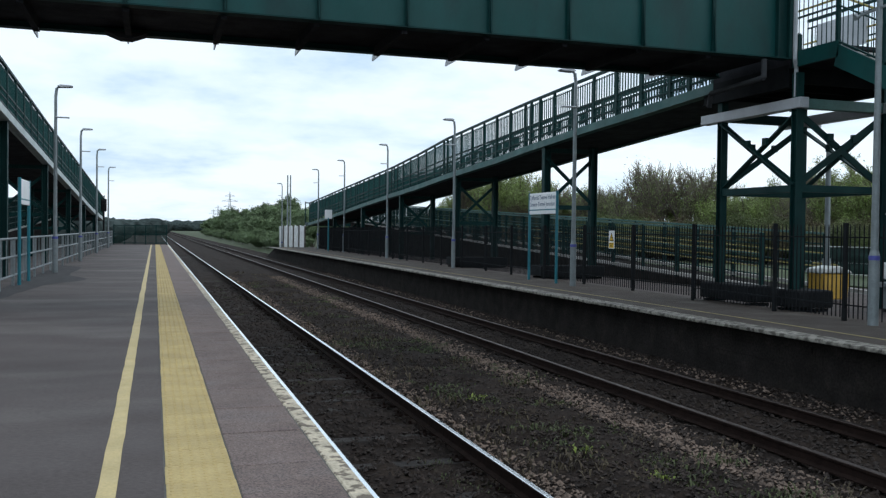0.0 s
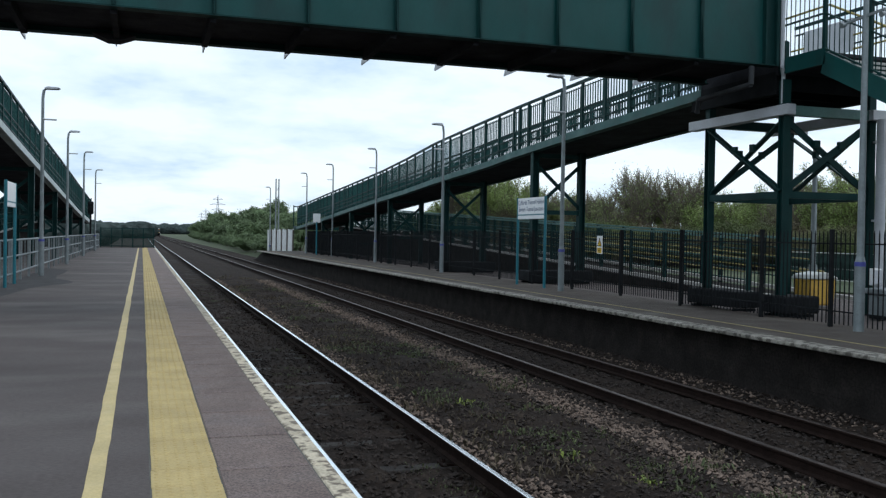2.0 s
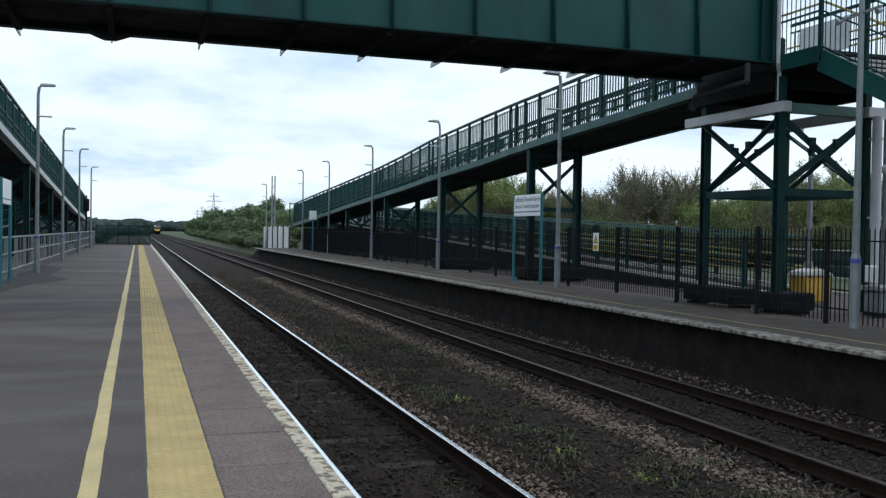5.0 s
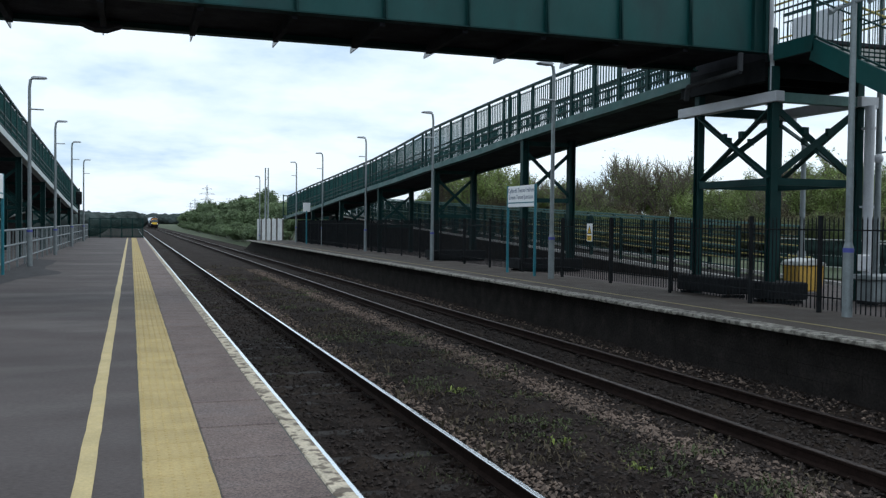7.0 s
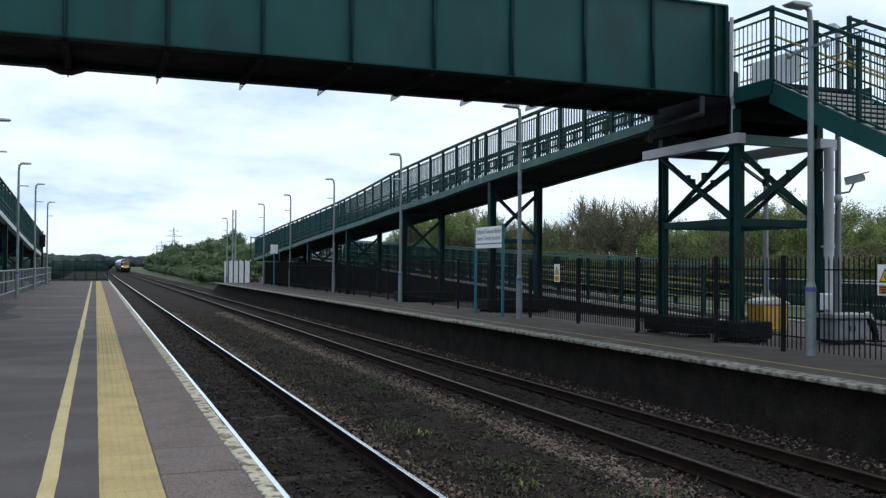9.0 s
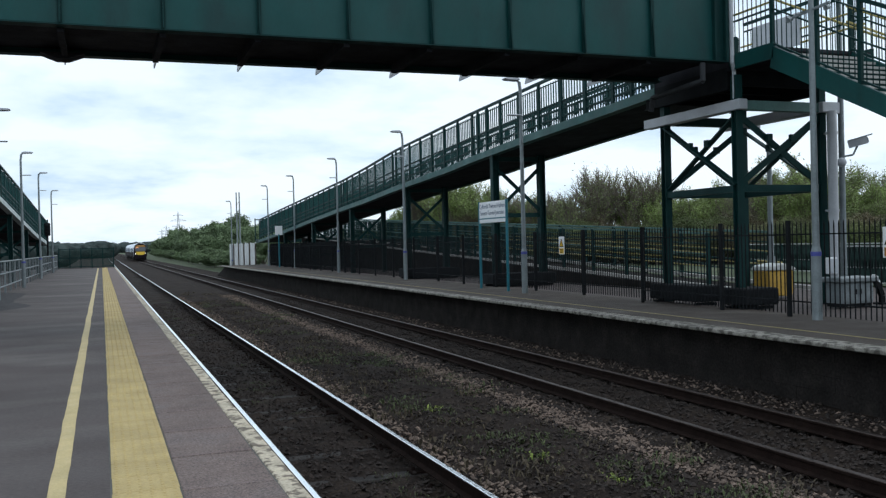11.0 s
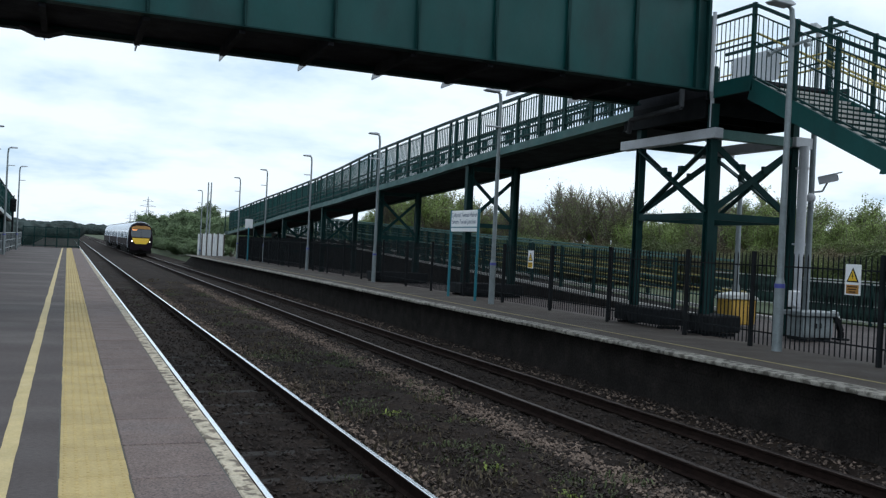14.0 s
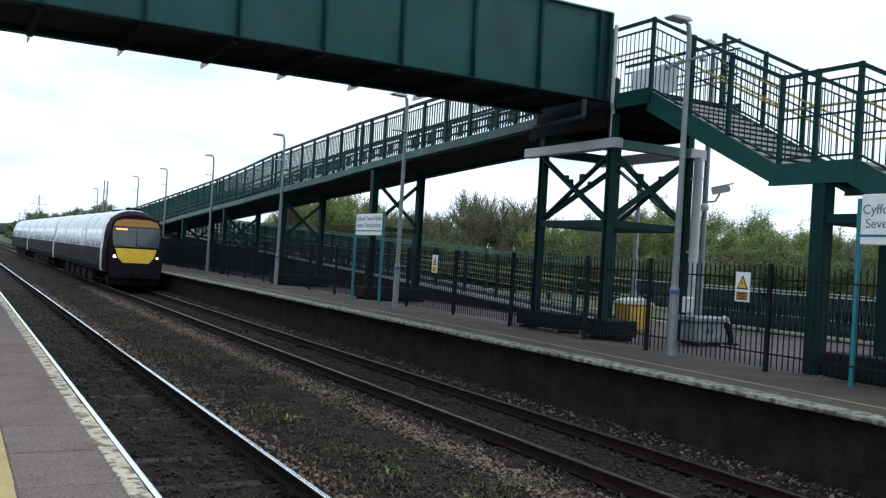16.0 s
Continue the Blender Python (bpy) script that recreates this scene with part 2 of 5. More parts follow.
def add_prism(bm, outline, axis, a, b):
    """An outline in the two other axes, pushed along axis from a to b."""
    def at(u, v, w):
        return (w, u, v) if axis == "x" else (u, w, v) if axis == "y" else (u, v, w)
    lo = [bm.verts.new(at(u, v, a)) for u, v in outline]
    hi = [bm.verts.new(at(u, v, b)) for u, v in outline]
    k = len(outline)
    for i in range(k):
        bm.faces.new((lo[i], lo[(i + 1) % k], hi[(i + 1) % k], hi[i]))
    bm.faces.new(lo[::-1])
    bm.faces.new(hi)
    bmesh.ops.recalc_face_normals(bm, faces=bm.faces[:])


def smooth(bm, limit=40):
    for f in bm.faces:
        f.smooth = True
    for e in bm.edges:
        if len(e.link_faces) == 2 and e.calc_face_angle(0) > radians(limit):
            e.smooth = False


def mesh_of(bm, name, material, soft=False):
    if soft:
        smooth(bm)
    me = bpy.data.meshes.new(name)
    bm.to_mesh(me)
    bm.free()
    for m in (material if isinstance(material, (list, tuple)) else [material]):
        me.materials.append(m)
    return me


def part(name, bm, material, parent=None, label="", soft=False):
    ob = new(name, mesh_of(bm, name, material, soft))
    ob.parent = parent
    if label:
        tagged(ob, label)
    return ob


def piece(name, me, parent, m):
    ob = new(name, me)
    ob.parent = parent
    ob.matrix_basis = m
    return ob


def thing(name, label, category, at=(0, 0, 0), group="", kind=""):
    ob = new(name)
    ob.empty_display_size = 0.2
    ob.location = at
    return tagged(ob, label, category, group, kind)


def add_strip(bm, pts, w, h=None):
    """One continuous square rail through the points."""
    h = h or w
    pts = [Vector(p) for p in pts]
    prev = None
    for i, p in enumerate(pts):
        d = (pts[min(i + 1, len(pts) - 1)] - pts[max(i - 1, 0)]).normalized()
        side = d.cross(Vector((0, 0, 1))).normalized() * (w / 2)
        up = side.cross(d).normalized() * (h / 2)
        ring = [bm.verts.new(p + a * side + b * up) for a, b in ((-1, -1), (1, -1), (1, 1), (-1, 1))]
        if prev:
            for k in range(4):
                bm.faces.new((prev[k], prev[(k + 1) % 4], ring[(k + 1) % 4], ring[k]))
        else:
            bm.faces.new(ring)
        prev = ring
    bm.faces.new(prev[::-1])
    bmesh.ops.recalc_face_normals(bm, faces=bm.faces[:])


def bev(bm, w=0.01):
    bmesh.ops.bevel(bm, geom=bm.edges[:], offset=w, segments=1, affect="EDGES", clamp_overlap=True)


def B():
    return bmesh.new()


def world_of(ob):
    m = ob.matrix_basis.copy()
    if ob.parent:
        m = world_of(ob.parent) @ ob.matrix_parent_inverse @ m
    return m


def wpart(name, bm, material, parent, label="", soft=False):
    """A part whose mesh is given in the world's metres."""
    ob = part(name, bm, material, parent, label, soft)
    ob.matrix_parent_inverse = world_of(parent).inverted()
    return ob


def wpiece(name, me, parent, m):
    ob = piece(name, me, parent, m)
    ob.matrix_parent_inverse = world_of(parent).inverted()
    return ob


# ---- levels (metres; the near platform's surface is z = 0) ----
RAIL_Z = -0.90
RAILS = (1.89, 3.395, 6.945, 8.45)
EDGE_1, EDGE_2 = 1.16, 9.0
END_1, END_2 = 82.0, 77.0
BED = -1.16

# ---- ground ----
bm = B()
add_box(bm, (0, 900, BED - 0.6), (4200, 4200, 1.0))
ground = tagged(part("ground", bm, M_GRASS), "rough grass ground reaching to the horizon", "ground", kind="structure")

bm = B()
rnd = random.Random(5)
NX, X0, X1 = 64, EDGE_1 + 0.05, EDGE_2 + 0.41
ys = [-12 + 0.25 * i for i in range(260)] + [53 + 2.0 * i for i in range(70)] + [193 + 30 * i for i in range(40)]
grid = []
for y in ys:
    row = []
    for i in range(NX + 1):
        x = X0 + (X1 - X0) * i / NX
        z = BED + 0.05 * noise.noise((x * 2.1, y * 2.1, 0)) + 0.03 * noise.noise((x * 7, y * 7, 3))
        z += 0.055 * min(1.0, max(0.0, (x - 6.1) / 0.4))
        mid = math.exp(-((x - 5.15) / 0.9) ** 2)
        z += 0.17 * min(1.0, max(0.0, (x - 8.5) / 0.5))
        z += 0.10 * mid + 0.06 * mid * noise.noise((x * 1.2, y * 0.7, 9))
        row.append(bm.verts.new((x, y, z)))
    grid.append(row)
for a, b in zip(grid, grid[1:]):
    for i in range(NX):
        bm.faces.new((a[i], a[i + 1], b[i + 1], b[i])).smooth = True
tagged(part("trackbed", bm, M_BALLAST), "dark sooty ballast and soil between the platforms", "trackbed", kind="structure")
bm = B()
add_box(bm, (0.5, 660, BED - 0.12), (20.0, 1160, 0.12))
add_box(bm, (5.0, 640, BED - 0.03), (13.0, 1100, 0.10))
tagged(part("trackbed_far", bm, M_BALLAST), "dark ballast strip running on beyond the station", "trackbed", kind="structure")


# ---- near platform ----
platform_1 = thing("platform_1", "grey tarmac station platform with a tactile strip and white edge", "platform", kind="structure")
bm = B()
add_box(bm, (-15.0, 34.0, -0.63), (30.13, 96.0, 1.26))
part("surface", bm, M_TARMAC, platform_1)
bm = B()
add_box(bm, (0.58, 34.0, -0.638), (1.04, 96.0, 1.28))
part("bedding", bm, M_MORTAR, platform_1, "grey mortar seen in the joints")
bm = B()
add_box(bm, (EDGE_1 - 0.10, 34.0, -0.66), (0.10, 96.0, 1.2))
part("wall", bm, M_DARKBRICK, platform_1)
# coping slabs with a worn white nose
bm = B()
add_box(bm, (0, 0, 0), (0.56, 0.908, 0.07))
bev(bm, 0.006)
slab_me = mesh_of(bm, "coping_slab", M_PAVER)
bm = B()
add_box(bm, (0, 0, 0), (0.125, 0.908, 0.075))
bev(bm, 0.010)
nose_me = mesh_of(bm, "edge_stone", M_EDGE)
for i in range(104):
    y = -10.5025 + 0.925 * i
    if y > END_1:
        break
    d = rnd.uniform(-0.002, 0.002)
    piece("coping_slab", slab_me, platform_1, pose(EDGE_1 - 0.13 - 0.28, y, -0.027 + d))
    piece("edge_stone", nose_me, platform_1, pose(EDGE_1 - 0.0635 + rnd.uniform(-0.004, 0.004), y, -0.027 + d))
# tactile tiles, 400 mm square with low domes
bm = B()
add_box(bm, (0, 0, 0), (0.391, 0.391, 0.05))
bev(bm, 0.003)
for i in range(6):
    for j in range(6):
        bmesh.ops.create_cone(bm, cap_ends=True, segments=8, radius1=0.014, radius2=0.009, depth=0.005,
                              matrix=Matrix.Translation((-0.165 + 0.066 * i, -0.165 + 0.066 * j, 0.0275)))
tile_me = mesh_of(bm, "tactile_tile", M_TACTILE)
for i in range(232):
    y = -10.4 + 0.4 * i
    if y > END_1:
        break
    piece("tactile_tile", tile_me, platform_1, pose(0.265 + rnd.uniform(-0.003, 0.003), y, -0.017 + rnd.uniform(-0.002, 0.002)))
# yellow line, slightly wavering, in lengths
bm = B()
pts = [(-0.245 + 0.012 * noise.noise((0, y * 0.5, 2)) + 0.006 * noise.noise((0, y * 2.3, 5)), y) for y in np.arange(-10.5, END_1 - 0.5, 0.25)]
wob = [(0.004 * noise.noise((3, y * 5, 0)), 0.004 * noise.noise((8, y * 5, 0))) for _, y in pts]
rows_v = [[bm.verts.new((x - 0.052 + a, y, 0.004)), bm.verts.new((x + 0.052 + b, y, 0.004))] for (x, y), (a, b) in zip(pts, wob)]
for a, b in zip(rows_v, rows_v[1:]):
    bm.faces.new((a[0], a[1], b[1], b[0]))
ob = part("painted_line", bm, M_LINE, platform_1, "pale yellow painted line")


# dark repair along the railing, with a tongue out into the platform
bm = B()
edge = [(-3.4, 37.0), (-3.4, 15.0), (-3.05, 16.0), (-2.97, 19.0), (-2.86, 21.6), (-2.62, 24.6), (-2.2, 25.8), (-1.88, 26.6), (-1.80, 27.4), (-2.0, 28.2), (-2.4, 29.4), (-2.55, 31.0), (-2.45, 33.5),
        (-2.52, 35.8)]
rim = []
for (xa, ya), (xb, yb) in zip(edge, edge[1:] + edge[:1]):
    for k in range(4):
        x, y = xa + (xb - xa) * k / 4, ya + (yb - ya) * k / 4
        rim.append((x + 0.05 * noise.noise((x * 3, y * 1.3, 4)), y + 0.2 * noise.noise((x * 2, y, 9))))
bm.faces.new([bm.verts.new((x, y, 0.004)) for x, y in rim])
bmesh.ops.triangulate(bm, faces=bm.faces[:])
bmesh.ops.recalc_face_normals(bm, faces=bm.faces[:])
part("repair_patch", bm, M_PATCH, platform_1, "dark fresh tarmac repair patch")

# ---- far platform ----
platform_2 = thing("platform_2", "grey tarmac platform with a dark wall and pale edge stones", "platform", kind="structure")
bm = B()
add_prism(bm, [(-14, 0), (-14, -1.3), (82.5, -1.3), (82.0, -1.1), (END_2 - 1.5, 0)], "x", EDGE_2 + 0.61, 11.95)
add_box(bm, (EDGE_2 + 0.475, 30.5, -0.05), (0.27, 90.0, 0.10))
part("surface", bm, M_TARMAC_FAR, platform_2)
bm = B()
add_prism(bm, [(-14, -0.104), (-14, -1.3), (82.5, -1.3), (82.0, -1.15), (END_2 - 1.5, -0.104)], "x", EDGE_2 + 0.42, EDGE_2 + 0.60)
part("wall", bm, M_DARKBRICK, platform_2, "sooty brick platform wall")
bm = B()
add_box(bm, (0, 0, 0), (0.03, 1.495, 0.2125))
bev(bm, 0.002)
course_me = mesh_of(bm, "wall_block", M_DARKBRICK)
for j in range(5):
    for k in range(58):
        y = -12 + 1.5 * k + 0.75 * (j % 2)
        if y < 73:
            piece("wall_block", course_me, platform_2, pose(EDGE_2 + 0.412 + rnd.uniform(-0.003, 0.002), y, -0.20 - 0.215 * j))
bm = B()
add_box(bm, (0, 0, 0), (0.36, 0.893, 0.062))
bev(bm, 0.012)
M_EDGEFAR = mat("weathered edge stone", (0.27, 0.25, 0.215), 0.85, scale=1.1, vary=0.3, fine=60, fine_vary=0.3, bump=0.6,
                other=(0.085, 0.076, 0.062), other_at=(0.46, 0.58), other_scale=7.0, per_object=0.05)
cop2_me = mesh_of(bm, "edge_stone", M_EDGEFAR)
for i in range(98):
    y = -12 + 0.9 * i
    if y < END_2 - 1.6:
        piece("edge_stone", cop2_me, platform_2, pose(EDGE_2 + 0.17 + rnd.uniform(-0.006, 0.006), y, -0.025 + rnd.uniform(-0.004, 0.003)))
bm = B()
add_box(bm, (9.93, 31, 0.001), (0.05, 86, 0.006))
part("painted_line", bm, M_FARLINE, platform_2, "faded yellow painted line")
# land behind the far platform
bm = B()
add_box(bm, (71.9, 30.0, -0.66), (120.0, 93.0, 1.26))
tagged(part("yard", bm, M_YARD), "pale gravel yard behind the far platform", "yard", kind="structure")
bm = B()
for x0, x1, y0, y1 in [(19.5, 130, -16, 76), (17.2, 19.5, 22, 76)]:
    add_box(bm, ((x0 + x1) / 2, (y0 + y1) / 2, -0.01), (x1 - x0, y1 - y0, 0.06))
tagged(part("verge", bm, M_GRASS), "rough grass verge behind the ramps", "grass", kind="structure")


# ---- tracks ----
def railway(name, xa, xb, head, label, seed):
    top = thing(name, label, "railway track", at=((xa + xb) / 2, 0, BED))
    r = random.Random(seed)
    for x in (xa, xb):
        bm = B()
        o = [(-0.07, 0), (-0.07, 0.012), (-0.012, 0.03), (-0.009, 0.11), (-0.034, 0.122), (-0.034, 0.150), (0.034, 0.150), (0.034, 0.122),
             (0.009, 0.11), (0.012, 0.03), (0.07, 0.012), (0.07, 0)]
        add_prism(bm, [(x + u, RAIL_Z - 0.159 + v) for u, v in o], "y", -12, 1100)
        rail = wpart("rail", bm, M_RUST, top, "rusty steel rail")
        bm = B()
        add_prism(bm, [(x - 0.0345, RAIL_Z - 0.012), (x - 0.031, RAIL_Z - 0.002), (x - 0.022, RAIL_Z), (x + 0.022, RAIL_Z), (x + 0.031, RAIL_Z - 0.002),
                       (x + 0.0345, RAIL_Z - 0.012)], "y", -12, 1100)
        wpart("rail_head", bm, head, rail, "worn running surface of the rail")
    bm = B()
    add_box(bm, (0, 0, 0), (2.55, 0.25, 0.13))
    bev(bm, 0.015)
    me = mesh_of(bm, "sleeper", M_SLEEPER)
    bm = B()
    add_box(bm, (0, 0, 0), (0.30, 0.17, 0.04))
    for sx in (-0.1, 0.1):
        add_tube(bm, (sx, 0, 0), (sx, 0, 0.06), 0.02, n=6)
    chair_me = mesh_of(bm, "rail_chair", M_RUST)
    for i in range(150):
        y = -6 + 0.66 * i + r.uniform(-0.03, 0.03)
        s = piece("sleeper", me, top, Matrix.Translation((r.uniform(-0.03, 0.03), y, -0.072 + r.uniform(-0.02, 0.018))))
        if i < 60:
            for x in (xa, xb):
                piece("rail_chair", chair_me, s, Matrix.Translation((x - (xa + xb) / 2, 0, 0.075)))
    return top


railway("railway_track", RAILS[0], RAILS[1], M_RAILHEAD, "railway track with bright polished rails on dark sleepers", 1)
railway("railway_track", RAILS[2], RAILS[3], M_RAILDULL, "railway track with duller brown rails on dark sleepers", 2)


def stones(name, count, material, spread, label, seed, size=(0.018, 0.045)):
    """Loose stones, uneven eight-faced lumps."""
    r = np.random.RandomState(seed)
    base = np.array([(1, 0, 0), (-1, 0, 0), (0, 1, 0), (0, -1, 0), (0, 0, 1), (0, 0, -1)], float)
    tri = np.array([(0, 2, 4), (2, 1, 4), (1, 3, 4), (3, 0, 4), (2, 0, 5), (1, 2, 5), (3, 1, 5), (0, 3, 5)])
    verts, faces = [], []
    for k in range(count):
        x, y, z = spread(r)
        s = r.uniform(*size)
        v = base * (s * r.uniform(0.6, 1.4, (6, 1))) * np.array([1.2, 1.0, 0.75])
        a = r.uniform(0, 6.28)
        c, d = math.cos(a), math.sin(a)
        v = np.stack([v[:, 0] * c - v[:, 1] * d, v[:, 0] * d + v[:, 1] * c, v[:, 2] + v[:, 0] * r.uniform(-0.6, 0.6)], 1) + (x, y, z)
        verts.append(v)
        faces.append(tri + 6 * k)
    me = bpy.data.meshes.new(name)
    me.from_pydata(np.concatenate(verts).tolist(), [], np.concatenate(faces).tolist())
    me.materials.append(material)
    return tagged(new(name, me), label, "ballast", kind="stuff")


def depth_y(r, lo, hi):
    """More stones where the track is close."""
    return lo + (hi - lo) * r.uniform() ** 2.0


def in_bed(r):
    x = r.uniform(X0 + 0.1, X1 - 0.1)
    return x, depth_y(r, 2.5, 45), BED + r.uniform(-0.01, 0.035) + 0.17 * min(1.0, max(0.0, (x - 8.5) / 0.5)) + 0.1 * math.exp(-((x - 5.15) / 0.9) ** 2) + 0.055 * min(1.0, max(0.0, (x - 6.1) / 0.4))


def pale_rib(r):
    side = r.uniform() < 0.72
    x = (6.22 + r.normal(0, 0.22)) if side else (r.choice([3.85, 8.95]) + r.normal(0, 0.13))
    return x, depth_y(r, 2.5, 50), BED + r.uniform(0.0, 0.06) + 0.02 + 0.17 * min(1.0, max(0.0, (x - 8.5) / 0.5))


stones("ballast_stones", 48000, M_STONE_DARK, in_bed, "dark sooty ballast stones", 3, (0.012, 0.036))
stones("ballast_stones", 24000, M_STONE, pale_rib, "paler brown ballast stones along the rails", 4, (0.011, 0.034))


# ---- footbridge ----
BR_Y0, BR_Y1, BR_X0, BR_X1 = 15.0, 17.3, -6.2, 11.8
BR_BOT, BR_TOP = 4.93, 6.72
bridge = thing("footbridge", "dark green steel plate girder footbridge over the tracks", "footbridge", at=(5, 16.3, 0))


def girder(y, out):
    bm = B()
    add_box(bm, ((BR_X0 + BR_X1) / 2, y, (BR_BOT + BR_TOP) / 2), (BR_X1 - BR_X0, 0.02, BR_TOP - BR_BOT))
    g = wpart("girder", bm, M_GREEN, bridge, "dark green web plate")
    bm = B()
    add_box(bm, ((BR_X0 + BR_X1) / 2, y, BR_BOT - 0.012), (BR_X1 - BR_X0, 0.24, 0.024))
    wpart("bottom_flange", bm, M_GREENDARK, g)
    bm = B()
    add_box(bm, ((BR_X0 + BR_X1) / 2, y, BR_TOP + 0.02), (BR_X1 - BR_X0 + 0.06, 0.18, 0.04))
    bev(bm, 0.012)
    wpart("top_cap", bm, M_GREENPALE, g, "weathered pale green capping")
    for k in range(13):
        x = -7.98 + 1.505 * k if out < 0 else -8.35 + 1.572 * k
        if not BR_X0 + 0.1 < x < BR_X1 - 0.1:
            continue
        bm = B()
        w = 0.15 if out < 0 else 0.92
        add_prism(bm, [(y + out * 0.011, BR_BOT), (y + out * w, BR_BOT), (y + out * w, BR_BOT + 0.04), (y + out * 0.06, BR_BOT + 1.1), (y + out * 0.06, BR_TOP - 0.1), (y + out * 0.011, BR_TOP)],
                  "x", x - 0.012, x + 0.012)
        if out < 0:
            add_box(bm, (x, y - 0.072, (BR_BOT + BR_TOP) / 2), (0.07, 0.012, BR_TOP - BR_BOT - 0.03))
        # outer fins take pale grey in place of green to stand for skylight on them
        wpart("stiffener", bm, M_GREENDARK if out < 0 else M_GREYBOX, g, "" if out < 0 else "stiffener fin on the outer face, skylight put into its pale colour")
    bm = B()
    add_box(bm, (BR_X1 - 0.02, y + out * 0.05, (BR_BOT + BR_TOP) / 2), (0.06, 0.14, BR_TOP - BR_BOT))
    add_box(bm, (BR_X1 - 0.28, y + out * 0.05, (BR_BOT + BR_TOP) / 2), (0.04, 0.12, BR_TOP - BR_BOT))
    add_box(bm, (BR_X1 - 0.15, y + out * 0.022, (BR_BOT + BR_TOP) / 2), (0.22, 0.024, BR_TOP - BR_BOT - 0.02))
    wpart("end_post", bm, M_GREENDARK, g)
    return g


girder(BR_Y0, -1)
girder(BR_Y1, 1)
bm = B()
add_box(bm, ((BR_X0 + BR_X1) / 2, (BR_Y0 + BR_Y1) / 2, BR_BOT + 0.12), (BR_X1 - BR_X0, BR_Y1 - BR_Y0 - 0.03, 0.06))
wpart("deck", bm, M_SOFFIT, bridge, "dark steel deck plate")
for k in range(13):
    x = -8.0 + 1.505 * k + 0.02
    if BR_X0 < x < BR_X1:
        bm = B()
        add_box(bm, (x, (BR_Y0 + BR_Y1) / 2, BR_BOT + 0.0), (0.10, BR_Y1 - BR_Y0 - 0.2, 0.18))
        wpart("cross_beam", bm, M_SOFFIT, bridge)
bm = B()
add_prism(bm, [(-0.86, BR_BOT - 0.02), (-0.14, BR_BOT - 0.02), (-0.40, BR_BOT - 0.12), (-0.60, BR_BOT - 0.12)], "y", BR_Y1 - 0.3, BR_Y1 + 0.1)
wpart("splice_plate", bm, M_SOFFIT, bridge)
M_DRAIN = mat("dull grey pipe", (0.045, 0.048, 0.052), 0.7, scale=3, vary=0.2, fine=30, fine_vary=0.1, spec=0.15)
# drain pipe under the girder's end
bm = B()
for p, q in [((11.15, 14.85, 4.85), (11.15, 14.85, 4.5)), ((11.15, 14.85, 4.5), (11.1, 15.9, 4.44)), ((11.1, 15.9, 4.44), (11.1, 16.5, 4.42)), ((11.1, 16.5, 4.42), (11.12, 16.6, 4.15))]:
    add_tube(bm, p, q, 0.055, n=10)
wpart("drain_pipe", bm, M_DRAIN, bridge, "dull grey drain pipe", soft=True)
bm = B()
for p, q in [((11.9, 14.9, 6.5), (11.9, 14.9, 4.9)), ((11.9, 14.9, 4.9), (12.0, 14.98, 4.75)), ((12.0, 14.98, 4.75), (12.0, 14.98, 4.2))]:
    add_tube(bm, p, q, 0.04, n=8)
wpart("conduit", bm, M_GREYBOX, bridge, "grey conduit pipe", soft=True)


